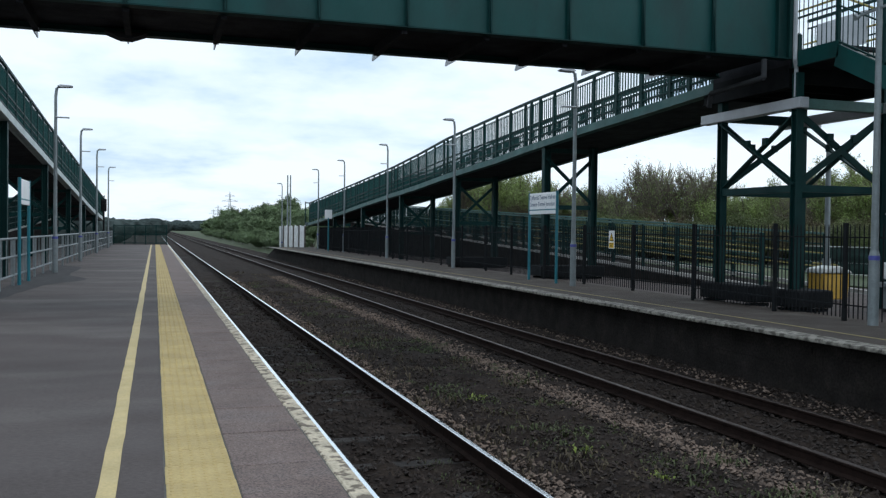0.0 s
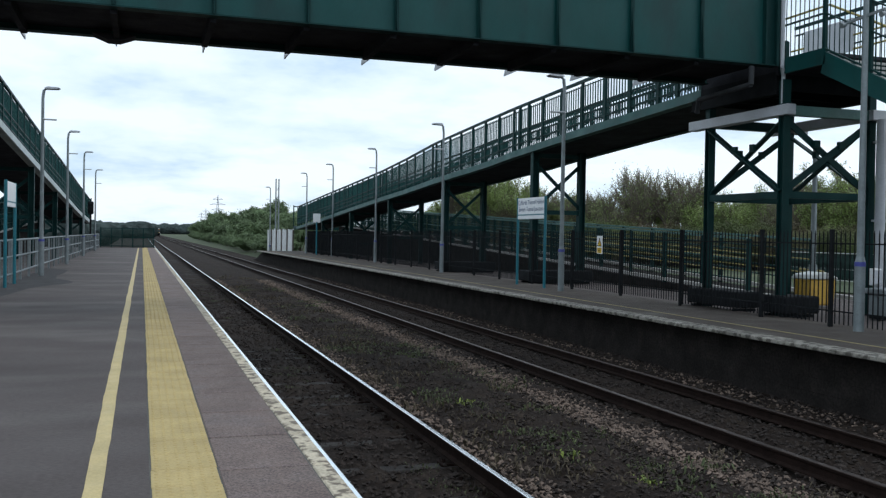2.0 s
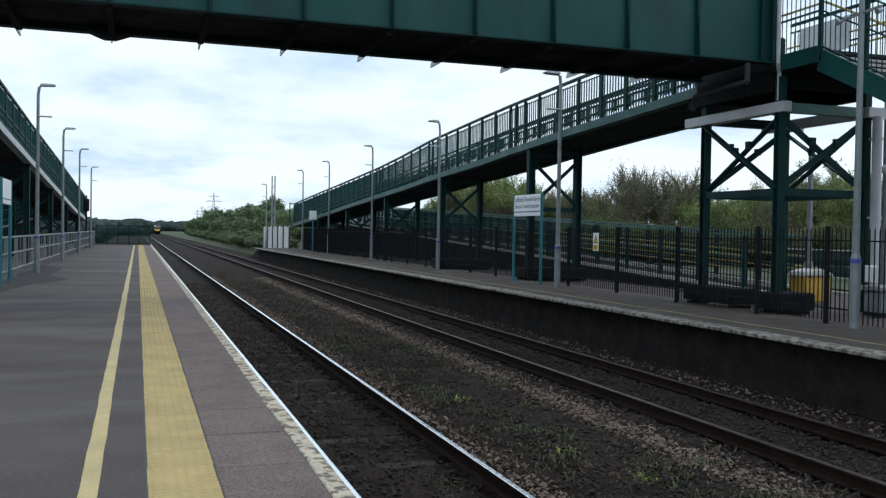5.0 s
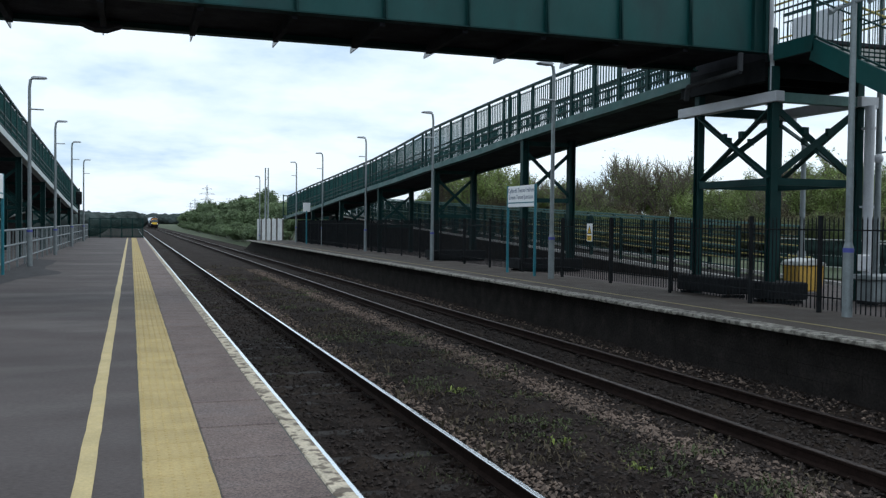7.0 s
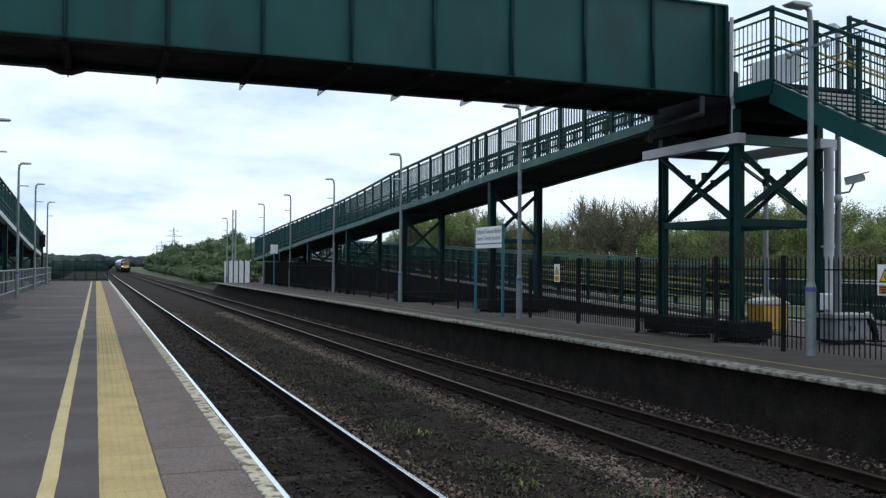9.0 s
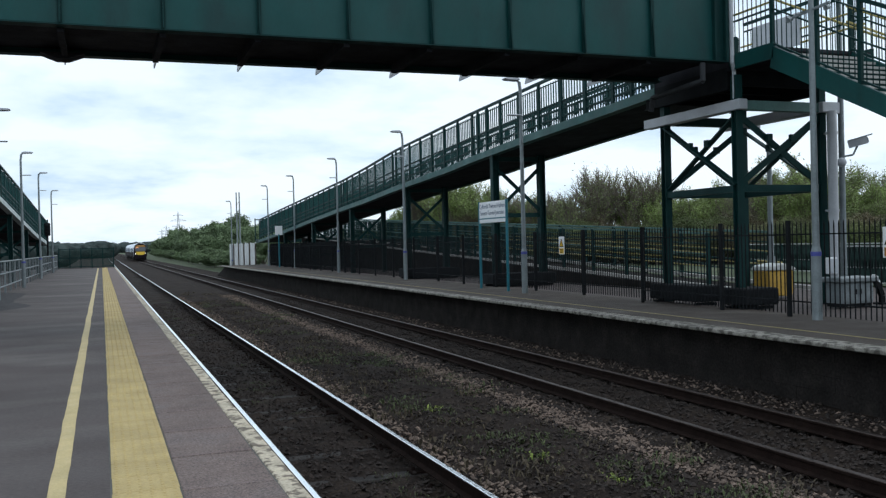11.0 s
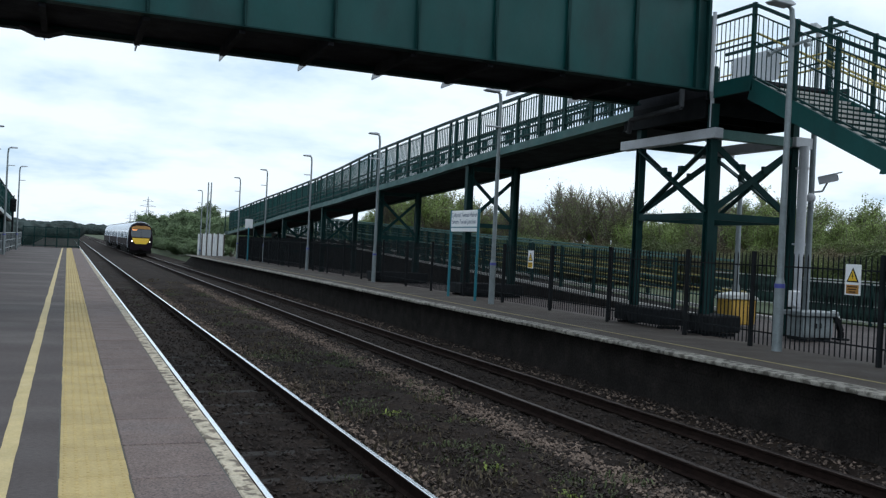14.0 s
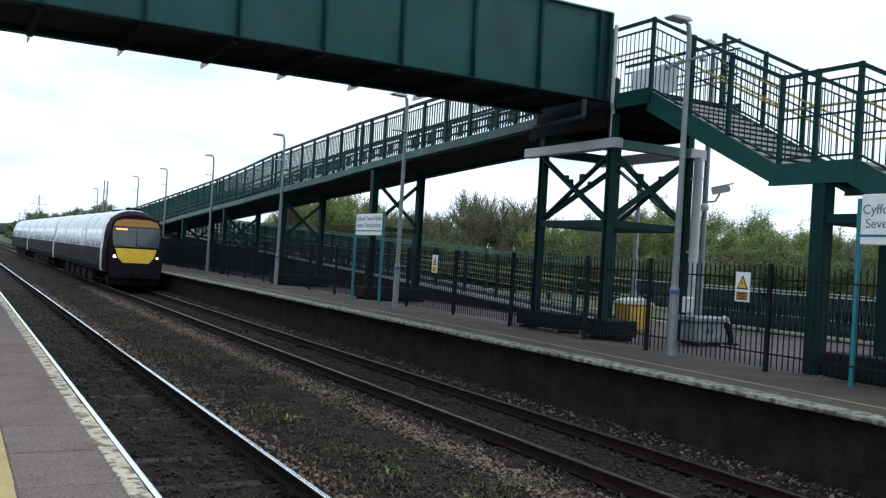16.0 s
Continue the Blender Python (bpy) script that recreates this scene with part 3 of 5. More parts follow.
# ---- trestle tower ----
def trestle(name, xs, ys, top, mid, beam, label):
    t = thing(name, label, "trestle tower", at=((xs[0] + xs[1]) / 2, (ys[0] + ys[1]) / 2, 0))
    for x in xs:
        for y in ys:
            bm = B()
            o = [(-0.08, -0.085), (0.08, -0.085), (0.08, -0.068), (0.012, -0.068), (0.012, 0.068), (0.08, 0.068), (0.08, 0.085), (-0.08, 0.085), (-0.08, 0.068), (-0.012, 0.068), (-0.012, -0.068), (-0.08, -0.068)]
            add_prism(bm, [(x + u, y + v) for u, v in o], "z", 0.0, top)
            wpart("column", bm, M_GREENDARK, t)
    lo, hi = mid + 0.08, top - 0.05
    for y in ys:
        bm = B()
        add_box(bm, ((xs[0] + xs[1]) / 2, y, mid), (xs[1] - xs[0] - 0.2, 0.12, 0.14))
        wpart("tie_beam", bm, M_GREENDARK, t)
        for s, (a, b) in enumerate([(xs[0], xs[1]), (xs[1], xs[0])]):
            bm = B()
            dy = 0.05 * (s - 0.5)
            add_bar(bm, (a, y + dy, lo), (b, y + dy, hi), 0.035, 0.13)
            add_box(bm, ((a + b) / 2 + (0.30 if s else -0.30), y - 0.03, (lo + hi) / 2 + 0.23), (0.13, 0.08, 0.15))
            wpart("brace", bm, M_GREENDARK, t)
    for x in xs:
        bm = B()
        add_box(bm, (x, (ys[0] + ys[1]) / 2, mid), (0.12, ys[1] - ys[0] - 0.2, 0.14))
        wpart("tie_beam", bm, M_GREENDARK, t)
        for s, (a, b) in enumerate([(ys[0], ys[1]), (ys[1], ys[0])]):
            bm = B()
            dx = 0.05 * (s - 0.5)
            add_bar(bm, (x + dx, a, lo), (x + dx, b, hi), 0.13, 0.035)
            add_box(bm, (x - 0.03, (a + b) / 2 + (0.30 if s else -0.30), (lo + hi) / 2 + 0.20), (0.08, 0.13, 0.15))
            wpart("brace", bm, M_GREENDARK, t)
    if beam:
        for x in xs:
            bm = B()
            add_box(bm, (x, (ys[0] + ys[1]) / 2 + 0.25, top + 0.10), (0.22, ys[1] - ys[0] + 0.9, 0.21))
            bev(bm, 0.012)
            wpart("head_beam", bm, M_GREYBOX, t, "grey head beam")
        for y in ys:
            bm = B()
            add_box(bm, ((xs[0] + xs[1]) / 2 + 0.11, y, top + 0.10), (xs[1] - xs[0] - 0.10, 0.18, 0.19))
            wpart("head_beam", bm, M_GREENPALE if y == ys[0] else M_GREENDARK, t)
            bm = B()
            add_box(bm, (xs[1] + 0.28, y - 0.01, top + 0.10), (0.3, 0.24, 0.23))
            wpart("end_cap", bm, M_GREYBOX, t, "pale grey beam end")
        for x in xs:
            for y in ys:
                bm = B()
                add_box(bm, (x, y, top + 0.45), (0.16, 0.16, 0.5))
                wpart("bearing_post", bm, M_GREENDARK, t)
    return t


trestle("trestle_tower", (12.05, 14.16), (14.98, 17.45), 3.97, 2.40, True, "dark green braced steel tower under the bridge landing")
trestle("trestle_tower", (-6.3, -4.1), (15.1, 17.3), 4.0, 2.40, True, "dark green braced steel tower under the bridge landing")
bm = B()
add_tube(bm, (14.23, 14.73, 0.0), (14.23, 14.73, 3.98), 0.10, n=16)
for z in (0.4, 1.9, 3.5):
    add_tube(bm, (14.23, 14.73, z), (14.23, 14.73, z + 0.05), 0.115, n=16)
    add_bar(bm, (14.23, 14.73, z + 0.03), (14.18, 14.93, z + 0.03), 0.04)
tagged(part("downpipe", bm, M_GREYBOX, soft=True), "pale grey downpipe beside the bridge tower", "pipe")
for x0, x1, y0, y1 in [(11.72, 12.34, 15.95, 17.75), (11.75, 12.6, 14.5, 15.25), (11.7, 13.95, 26.5, 27.4), (11.65, 13.95, 35.0, 36.2)]:
    b2 = B()
    add_box(b2, ((x0 + x1) / 2, (y0 + y1) / 2, 0.24), (x1 - x0, y1 - y0, 0.34))
    bev(b2, 0.03)
    for y in (y0 + 0.15, y1 - 0.15):
        add_box(b2, ((x0 + x1) / 2, y, 0.02), (x1 - x0 - 0.1, 0.1, 0.06))
    tagged(part("column_plinth", b2, M_BLACK), "low black painted plinth round the steel columns", "plinth")


# ---- long access ramps ----
PROFILE_NEAR = [(17.7, 4.93, 6.45), (22.0, 4.72, 6.20), (28.5, 4.32, 5.86), (36.6, 3.82, 5.46), (47.3, 3.18, 5.02), (60.3, 2.42, 4.42), (72.2, 1.95, 3.90)]
PROFILE_FAR = [(17.7, 4.63, 6.14), (20.7, 4.50, 6.06), (24.0, 4.37, 5.97), (28.4, 4.15, 5.84), (31.0, 3.98, 5.74), (37.4, 3.69, 5.45), (42.0, 3.42, 5.10),
               (46.5, 3.21, 4.82), (54.4, 2.81, 4.47), (63.3, 2.31, 4.09), (74.0, 1.77, 3.60)]


def ramp_at(y, profile):
    for a, b in zip(profile, profile[1:]):
        if y <= b[0] or b is profile[-1]:
            k = (y - a[0]) / (b[0] - a[0])
            return a[1] + k * (b[1] - a[1]), a[2] + k * (b[2] - a[2])


def joint_posts():
    """Posts of the far ramp: nine-metre modules with a pair of posts at each joint."""
    ys = []
    for start in (19.3, 28.4, 37.5, 46.6, 55.7, 64.8):
        ys += [start + d for d in (0.24, 1.6, 2.95, 4.3, 5.65, 7.0, 8.1, 8.84)]
    return [17.75, 18.7] + [y for y in ys if y < 73.9]


BAR_ME = FLAT_ME = None


def access_ramp(name, x_in, x_out, label, stretch_y, profile, yy, deep, face):
    """x_in: the side towards the tracks. stretch_y lengthens the run."""
    top = thing(name, label, "access ramp", at=(x_in, 45, 0))
    last = profile[-1][0]

    def place(y):
        return 17.7 + (y - 17.7) * stretch_y
    s = 1 if x_out > x_in else -1
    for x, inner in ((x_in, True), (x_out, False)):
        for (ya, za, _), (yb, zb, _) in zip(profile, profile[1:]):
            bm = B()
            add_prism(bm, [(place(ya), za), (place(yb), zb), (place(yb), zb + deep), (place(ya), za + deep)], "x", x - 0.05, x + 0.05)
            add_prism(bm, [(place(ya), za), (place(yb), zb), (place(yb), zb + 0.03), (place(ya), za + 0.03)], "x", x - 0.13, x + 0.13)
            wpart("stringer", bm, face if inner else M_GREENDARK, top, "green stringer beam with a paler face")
        for k, y in enumerate(yy):
            zb, zt = ramp_at(y, profile)
            bm = B()
            wide = 0.11 if k % 4 == 0 else 0.085
            add_box(bm, (x - 0.01 * s, place(y), (zb + zt) / 2 + 0.1), (0.07, wide, zt - zb - 0.2))
            wpart("post", bm, M_GREENDARK, top)
        for h, w in ((1.0, 0.08), (0.90, 0.025), (0.52, 0.05), (0.40, 0.04), (0.26, 0.05)):
            bm = B()
            add_strip(bm, [(x, place(y), ramp_at(y, profile)[0] + h * (ramp_at(y, profile)[1] - ramp_at(y, profile)[0])) for y in yy], w)
            wpart("top_rail" if h == 1.0 else "rail", bm, M_GREENDARK, top)
        bars = []
        for ya, yb in zip(yy, yy[1:]):
            n = max(2, round((yb - ya) / 0.15))
            for k in range(1, n):
                y = ya + (yb - ya) * k / n
                zb, zt = ramp_at(y, profile)
                bars.append((x, place(y), zb + 0.20 * (zt - zb), zt - 0.12 * 1))
        if inner:
            for x_, y_, a, b in bars:
                o = wpiece("baluster", FLAT_ME, top, Matrix.LocRotScale((x_, y_, (a + b) / 2), None, (1, 1, b - a)))
        else:
            bm = B()
            for x_, y_, a, b in bars:
                add_box(bm, (x_, y_, (a + b) / 2), (0.042, 0.014, b - a))
            tagged(wpart("infill", bm, M_GREENDARK, top), kind="stuff")
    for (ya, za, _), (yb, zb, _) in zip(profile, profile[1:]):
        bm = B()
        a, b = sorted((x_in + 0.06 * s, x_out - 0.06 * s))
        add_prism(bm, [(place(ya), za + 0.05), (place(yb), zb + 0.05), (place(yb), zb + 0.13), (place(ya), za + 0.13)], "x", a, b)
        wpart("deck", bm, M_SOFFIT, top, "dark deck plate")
    c_in, c_out = x_in + 0.05 * s, x_in + 1.72 * s
    for y in (27.0, 36.0, 45.0, 54.0, 63.0):
        zb = ramp_at(y, profile)[0]
        for x in (c_in, c_out):
            bm = B()
            h = zb + 0.05
            add_box(bm, (x, place(y), h / 2), (0.22, 0.02, h))
            add_box(bm, (x - 0.10, place(y), h / 2), (0.02, 0.22, h))
            add_box(bm, (x + 0.10, place(y), h / 2), (0.02, 0.22, h))
            wpart("column", bm, M_GREENDARK, top)
        z0, zl = zb - 0.35, max(0.6, zb - 1.85)
        for p, q in ((c_in, c_out), (c_out, c_in)):
            bm = B()
            d = 0.03 if p < q else -0.03
            add_bar(bm, (p, place(y) + d, zl), (q, place(y) + d, z0), 0.05, 0.11)
            wpart("brace", bm, M_GREENDARK, top)
        for z in (zl - 0.08, zb - 0.1):
            bm = B()
            add_box(bm, ((c_in + c_out) / 2, place(y), z), (1.6, 0.1, 0.14))
            wpart("tie_beam", bm, M_GREENDARK, top)
    # half landing at the far end
    zb, zt = ramp_at(last, profile)
    bm = B()
    a, b = sorted((x_in, x_out + 2.5 * s))
    add_box(bm, ((a + b) / 2, place(last) + 0.9, zb + 0.16), (b - a, 1.9, 0.3))
    wpart("landing", bm, M_GREENDARK, top)
    for k in range(8):
        bm = B()
        add_box(bm, (a + (b - a) * k / 7, place(last) + 1.8, (zb + zt) / 2 + 0.2), (0.08, 0.08, zt - zb))
        wpart("post", bm, M_GREENDARK, top)
    bm = B()
    add_box(bm, ((a + b) / 2, place(last) + 1.8, zt + 0.1), (b - a, 0.08, 0.08))
    wpart("top_rail", bm, M_GREENDARK, top)
    return top


bm = B()
add_box(bm, (0, 0, 0), (0.014, 0.014, 1.0))
BAR_ME = mesh_of(bm, "baluster", M_GREENDARK)
bm = B()
add_box(bm, (0, 0, 0), (0.036, 0.012, 1.0))
FLAT_ME = mesh_of(bm, "baluster", M_GREEN)
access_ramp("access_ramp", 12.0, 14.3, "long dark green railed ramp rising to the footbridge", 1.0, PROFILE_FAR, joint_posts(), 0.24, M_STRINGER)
access_ramp("access_ramp", -4.0, -6.3, "long dark green railed ramp beside the near platform", 1.12, PROFILE_NEAR, [17.7 + 1.56 * k for k in range(36)], 0.32, M_LITSTRING)


def return_ramp(name, x_in, x_out, label):
    top = thing(name, label, "access ramp", at=(x_in, 45, 0))
    ya, yb, slope = 20.0, 72.0, 0.040

    def deck(y):
        return max(0.03, 0.03 + (y - ya) * slope)
    a, b = sorted((x_in, x_out))
    bm = B()
    add_prism(bm, [(ya, -0.02), (yb, -0.02), (yb, deck(yb)), (ya, deck(ya))], "x", a, b)
    wpart("deck", bm, M_DARKBRICK, top, "dark ramp base")
    for x in (x_in, x_out):
        bm = B()
        add_prism(bm, [(ya - 2, 0.0), (yb, deck(yb) + 0.02), (yb, deck(yb) + 0.09), (ya - 2, 0.10)], "x", x - 0.06, x + 0.06)
        wpart("kerb", bm, M_TREAD, top, "pale concrete ramp kerb")
        for k in range(27):
            y = ya + 2.0 * k
            bm = B()
            add_box(bm, (x, y, deck(y) + 0.75), (0.09, 0.09, 1.5))
            wpart("post", bm, M_GREENDARK, top)
        for h, w, m in ((1.5, 0.06, M_GREENPALE), (1.22, 0.035, M_GREEN), (0.95, 0.035, M_GREENPALE), (0.7, 0.035, M_GREEN), (0.42, 0.035, M_GREEN)):
            bm = B()
            add_bar(bm, (x, ya, deck(ya) + h), (x, yb, deck(yb) + h), w)
            wpart("rail", bm, m, top)
        bm = B()
        for k in range(320):
            y = 31.0 + 0.128 * k
            add_box(bm, (x, y, deck(y) + 0.8), (0.016, 0.03, 1.35))
        tagged(wpart("infill", bm, M_GREENDARK, top), kind="stuff")
    for x in (x_in + 0.08 * (1 if x_out > x_in else -1), x_out - 0.08 * (1 if x_out > x_in else -1)):
        for h in (0.62, 0.98):
            bm = B()
            add_tube(bm, (x, ya, deck(ya) + h), (x, 36.0, deck(36.0) + h), 0.018, n=8)
            wpart("handrail", bm, M_YELLOWRAIL, top, "yellow tube handrail", soft=True)
    bm = B()
    for p, q in [((x_out - 0.4, ya, 0.75), (x_out - 0.4, ya - 0.9, 0.72)), ((x_out - 0.4, ya - 0.9, 0.72), (x_out - 0.4, ya - 1.0, 0.62)), ((x_out - 0.4, ya - 1.0, 0.62), (x_out - 0.4, ya - 1.0, 0.0))]:
        add_tube(bm, p, q, 0.028, n=8)
    wpart("handrail", bm, M_YELLOWRAIL, top, "bent yellow handrail end", soft=True)
    return top


return_ramp("return_ramp", 15.05, 17.05, "lower green ramp flight with yellow handrails and pale kerbs")
return_ramp("return_ramp", -6.7, -8.7, "lower green ramp flight behind the near platform")


# ---- stair and landing ----
stair = thing("bridge_stair", "dark green steel stair with pale treads and yellow handrails", "stair", at=(13, 12, 0))
SX0, SX1 = 12.0, 13.9
FL = 4.95
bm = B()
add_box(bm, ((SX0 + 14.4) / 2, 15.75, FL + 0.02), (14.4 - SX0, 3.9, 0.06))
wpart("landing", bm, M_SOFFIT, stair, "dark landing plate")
for x in (SX0, 14.4):
    bm = B()
    add_box(bm, (x, 14.425, FL - 0.02), (0.07, 1.25, 0.30))
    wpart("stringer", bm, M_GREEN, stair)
    # same green stringer beneath the bridge end; its shade is put into the darker colour
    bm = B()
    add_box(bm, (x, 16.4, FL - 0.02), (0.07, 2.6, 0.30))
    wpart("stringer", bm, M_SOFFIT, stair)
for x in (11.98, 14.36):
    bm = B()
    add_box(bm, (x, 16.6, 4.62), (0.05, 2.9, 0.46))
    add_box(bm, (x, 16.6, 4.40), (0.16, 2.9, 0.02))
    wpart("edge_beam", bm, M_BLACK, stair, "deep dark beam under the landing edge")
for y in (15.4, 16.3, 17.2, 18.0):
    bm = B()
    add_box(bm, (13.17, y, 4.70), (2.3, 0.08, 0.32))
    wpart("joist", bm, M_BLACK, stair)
F1 = [(13.8, 4.95), (10.6, 3.30)]
F2 = [(9.1, 3.30), (3.6, 0.45)]
for x in (SX0, SX1):
    for (ya, za), (yb, zb) in (F1, F2):
        bm = B()
        add_prism(bm, [(ya, za + 0.05), (yb, zb + 0.05), (yb, zb - 0.30), (ya + 0.1, za - 0.33)], "x", x - 0.035, x + 0.035)
        wpart("stringer", bm, M_GREEN, stair)
    bm = B()
    add_prism(bm, [(10.62, 3.35), (9.08, 3.35), (9.08, 3.0), (10.75, 3.0)], "x", x - 0.04, x + 0.04)
    wpart("stringer", bm, M_GREEN, stair)
bm = B()
add_box(bm, ((SX0 + SX1) / 2, 9.85, 3.30), (SX1 - SX0 - 0.08, 1.5, 0.05))
wpart("half_landing", bm, M_TREAD, stair, "pale half landing plate")
for (ya, za), (yb, zb), n in ((*F1, 11), (*F2, 18)):
    for k in range(n):
        y = ya + (yb - ya) * (k + 0.5) / n
        z = za + (zb - za) * (k + 1) / n
        bm = B()
        add_box(bm, ((SX0 + SX1) / 2, y, z), (SX1 - SX0 - 0.08, abs(yb - ya) / n + 0.03, 0.045))
        wpart("tread", bm, M_TREAD, stair)
        bm = B()
        add_box(bm, ((SX0 + SX1) / 2, y - abs(yb - ya) / n / 2 + 0.02, z - 0.08), (SX1 - SX0 - 0.08, 0.012, 0.13))
        wpart("riser", bm, M_GREENDARK, stair)


def rail_panel(p, q, x, rise, first=True):
    """One panel of railing along y between two posts: top rail, two rails, balusters."""
    (ya, za), (yb, zb) = p, q
    for h, w in ((rise, 0.065), (rise - 0.17, 0.025), (0.10, 0.03), (rise * 0.52, 0.025)):
        bm = B()
        add_bar(bm, (x, ya, za + h), (x, yb, zb + h), 0.05, w)
        wpart("rail", bm, M_GREENDARK, stair)
    n = max(2, round(abs(yb - ya) / 0.125))
    for k in range(1, n):
        t = k / n
        y, z = ya + (yb - ya) * t, za + (zb - za) * t
        wpiece("baluster", BAR_ME, stair, Matrix.LocRotScale((x, y, z + 0.10 + (rise - 0.27) / 2), None, (1, 1, rise - 0.27)))
    for h in ((0.62, 0.92) if x > 13 else (0.92,)):
        bm = B()
        add_tube(bm, (x + 0.09 * (1 if x < 13 else -1), ya, za + h), (x + 0.09 * (1 if x < 13 else -1), yb, zb + h), 0.022, n=8)
        wpart("handrail", bm, M_YELLOWRAIL, stair, "yellow tube handrail", soft=True)


def stair_post(x, y, z, h=1.5, w=0.075):
    bm = B()
    add_box(bm, (x, y, z + h / 2 - 0.05), (0.065, w, h + 0.1))
    wpart("post", bm, M_GREENDARK, stair)


for x in (SX0, SX1):
    runs = [[(13.85, 4.97), (12.72, 4.40), (11.75, 3.90), (10.58, 3.33)], [(10.58, 3.33), (9.88, 3.33), (9.10, 3.33)], [(9.10, 3.33), (7.6, 2.55), (6.1, 1.77), (4.6, 1.0), (3.6, 0.5)]]
    for run in runs:
        for p, q in zip(run, run[1:]):
            rail_panel(p, q, x, 1.46)
        for y, z in run[:-1]:
            stair_post(x, y, z)
for p, q in (((15.05, 4.97), (13.9, 4.97)),):
    rail_panel(p, q, SX0, 1.46)
    stair_post(SX0, 15.05, 4.97)
rail_panel((17.6, 4.97), (13.9, 4.97), 14.4, 1.46)
bm = B()
add_box(bm, (14.3, 16.4, 5.9), (0.04, 1.5, 0.70))
wpart("notice_board", bm, M_GREYBOX, stair, "pale grey notice board on the landing rail")
for x in (SX0 + 0.1, SX1 - 0.1):
    for y in (9.75,):
        bm = B()
        add_box(bm, (x, y, 1.5), (0.24, 0.24, 3.0))
        wpart("column", bm, M_GREENDARK, stair)
        bm = B()
        add_box(bm, (x, y - 0.9, 2.45), (0.12, 1.7, 0.14))
        wpart("tie_beam", bm, M_GREENDARK, stair)
bm = B()
add_box(bm, (12.95, 9.75, 2.45), (1.6, 0.14, 0.16))
wpart("tie_beam", bm, M_GREENDARK, stair)
b2 = B()
add_box(b2, (12.2, 8.75, 0.2), (0.5, 1.5, 0.38))
bev(b2, 0.03)
tagged(part("column_plinth", b2, M_BLACK), "low black painted plinth round the steel columns", "plinth")


# ---- street furniture ----
def lamp_post(arm_x):
    """Galvanised post on a wider base with a flat lantern; arm_x: the side to which the lantern reaches."""
    t = thing("lamp_post", "grey galvanised lamp post with a flat lantern", "lamp post", group="platform lamp posts")
    bm = B()
    add_tube(bm, (0, 0, 0), (0, 0, 1.15), 0.085, n=14)
    add_tube(bm, (0, 0, 1.15), (0, 0, 1.25), 0.085, 0.06, n=14)
    part("base", bm, M_GALV, t, soft=True)
    bm = B()
    add_tube(bm, (0, 0, 1.2), (0, 0, 5.6), 0.062, 0.045, n=12)
    add_tube(bm, (0, 0, 5.6), (0.03 * arm_x, 0, 5.85), 0.045, 0.045, n=12)
    add_tube(bm, (0.03 * arm_x, 0, 5.85), (0.2 * arm_x, 0, 5.93), 0.03, 0.03, n=10)
    part("shaft", bm, M_GALV, t, soft=True)
    bm = B()
    add_prism(bm, [(0.04 * arm_x, 5.91), (0.14 * arm_x, 5.96), (0.46 * arm_x, 5.95), (0.52 * arm_x, 5.92), (0.45 * arm_x, 5.885), (0.10 * arm_x, 5.87)], "y", -0.13, 0.13)
    bev(bm, 0.015)
    part("lantern", bm, M_GREYBOX, t)
    bm = B()
    add_tube(bm, (0, 0, 1.08), (0, 0, 1.155), 0.089, n=14)
    part("band", bm, M_BLUEBAND, t, "dark blue number band", soft=True)
    return t


LAMP_R = [(11.33, 12.13, 1.0), (11.02, 22.8, 1.0), (11.4, 34.5, 1.0), (11.75, 46.8, 1.015), (11.9, 59.0, 1.02), (11.7, 67.8, 1.01), (11.75, 88.5, 1.18)]
LAMP_L = [(-3.0, 31.2, 1.0), (-3.0, 41.5, 0.95), (-3.1, 54.6, 0.985), (-3.1, 68.0, 0.96)]
plain = lamp_post(-1)
plain.location = (*LAMP_R[0][:2], 0)
for posts, side in ((LAMP_R[1:], -1), (LAMP_L, 1)):
    proto = lamp_post(side)
    bm = B()
    add_box(bm, (0.2 * side, 0, 4.93), (0.42, 0.12, 0.04))
    bev(bm, 0.012)
    part("second_lantern", bm, M_GREYBOX, proto)
    proto.location = (*posts[0][:2], 0)
    for x, y, tall in posts[1:]:
        copy_thing(proto, pose(x, y, 0 if y < 76 else -1.1)).scale = (0.95, 0.95, tall)
# small cross arm on the stair-side lamp
arm = thing("speaker_bracket", "grey bracket with small loudspeakers on the lamp post", "bracket", at=(11.33, 12.13, 5.2))
bm = B()
add_bar(bm, (0, 0.42, 0), (0, -0.42, 0.05), 0.04)
part("bar", bm, M_GALV, arm)
for y in (0.45, -0.42):
    bm = B()
    add_tube(bm, (0, y, -0.02), (-0.09, y, -0.05), 0.03, 0.05, n=10)
    part("loudspeaker", bm, M_GALV, arm, soft=True)
# camera pole behind the stair
pole = thing("camera_pole", "tall grey steel pole with two white security cameras", "camera pole", at=(14.62, 14.88, 0))
bm = B()
add_tube(bm, (0, 0, 0), (0, 0, 6.38), 0.07, 0.055, n=12)
part("shaft", bm, M_GALV, pole, soft=True)
bm = B()
add_box(bm, (-0.05, 0.05, 6.56), (0.36, 0.16, 0.14), Euler((0, 0, 0.5)).to_quaternion())
bev(bm, 0.02)
add_tube(bm, (0, 0, 6.35), (0, 0, 6.5), 0.06, n=8)
part("security_camera", bm, M_GREYBOX, pole, "white box camera on the pole top")
bm = B()
add_bar(bm, (0.09, -0.10, 3.29), (0.36, -0.34, 3.38), 0.15, 0.14)
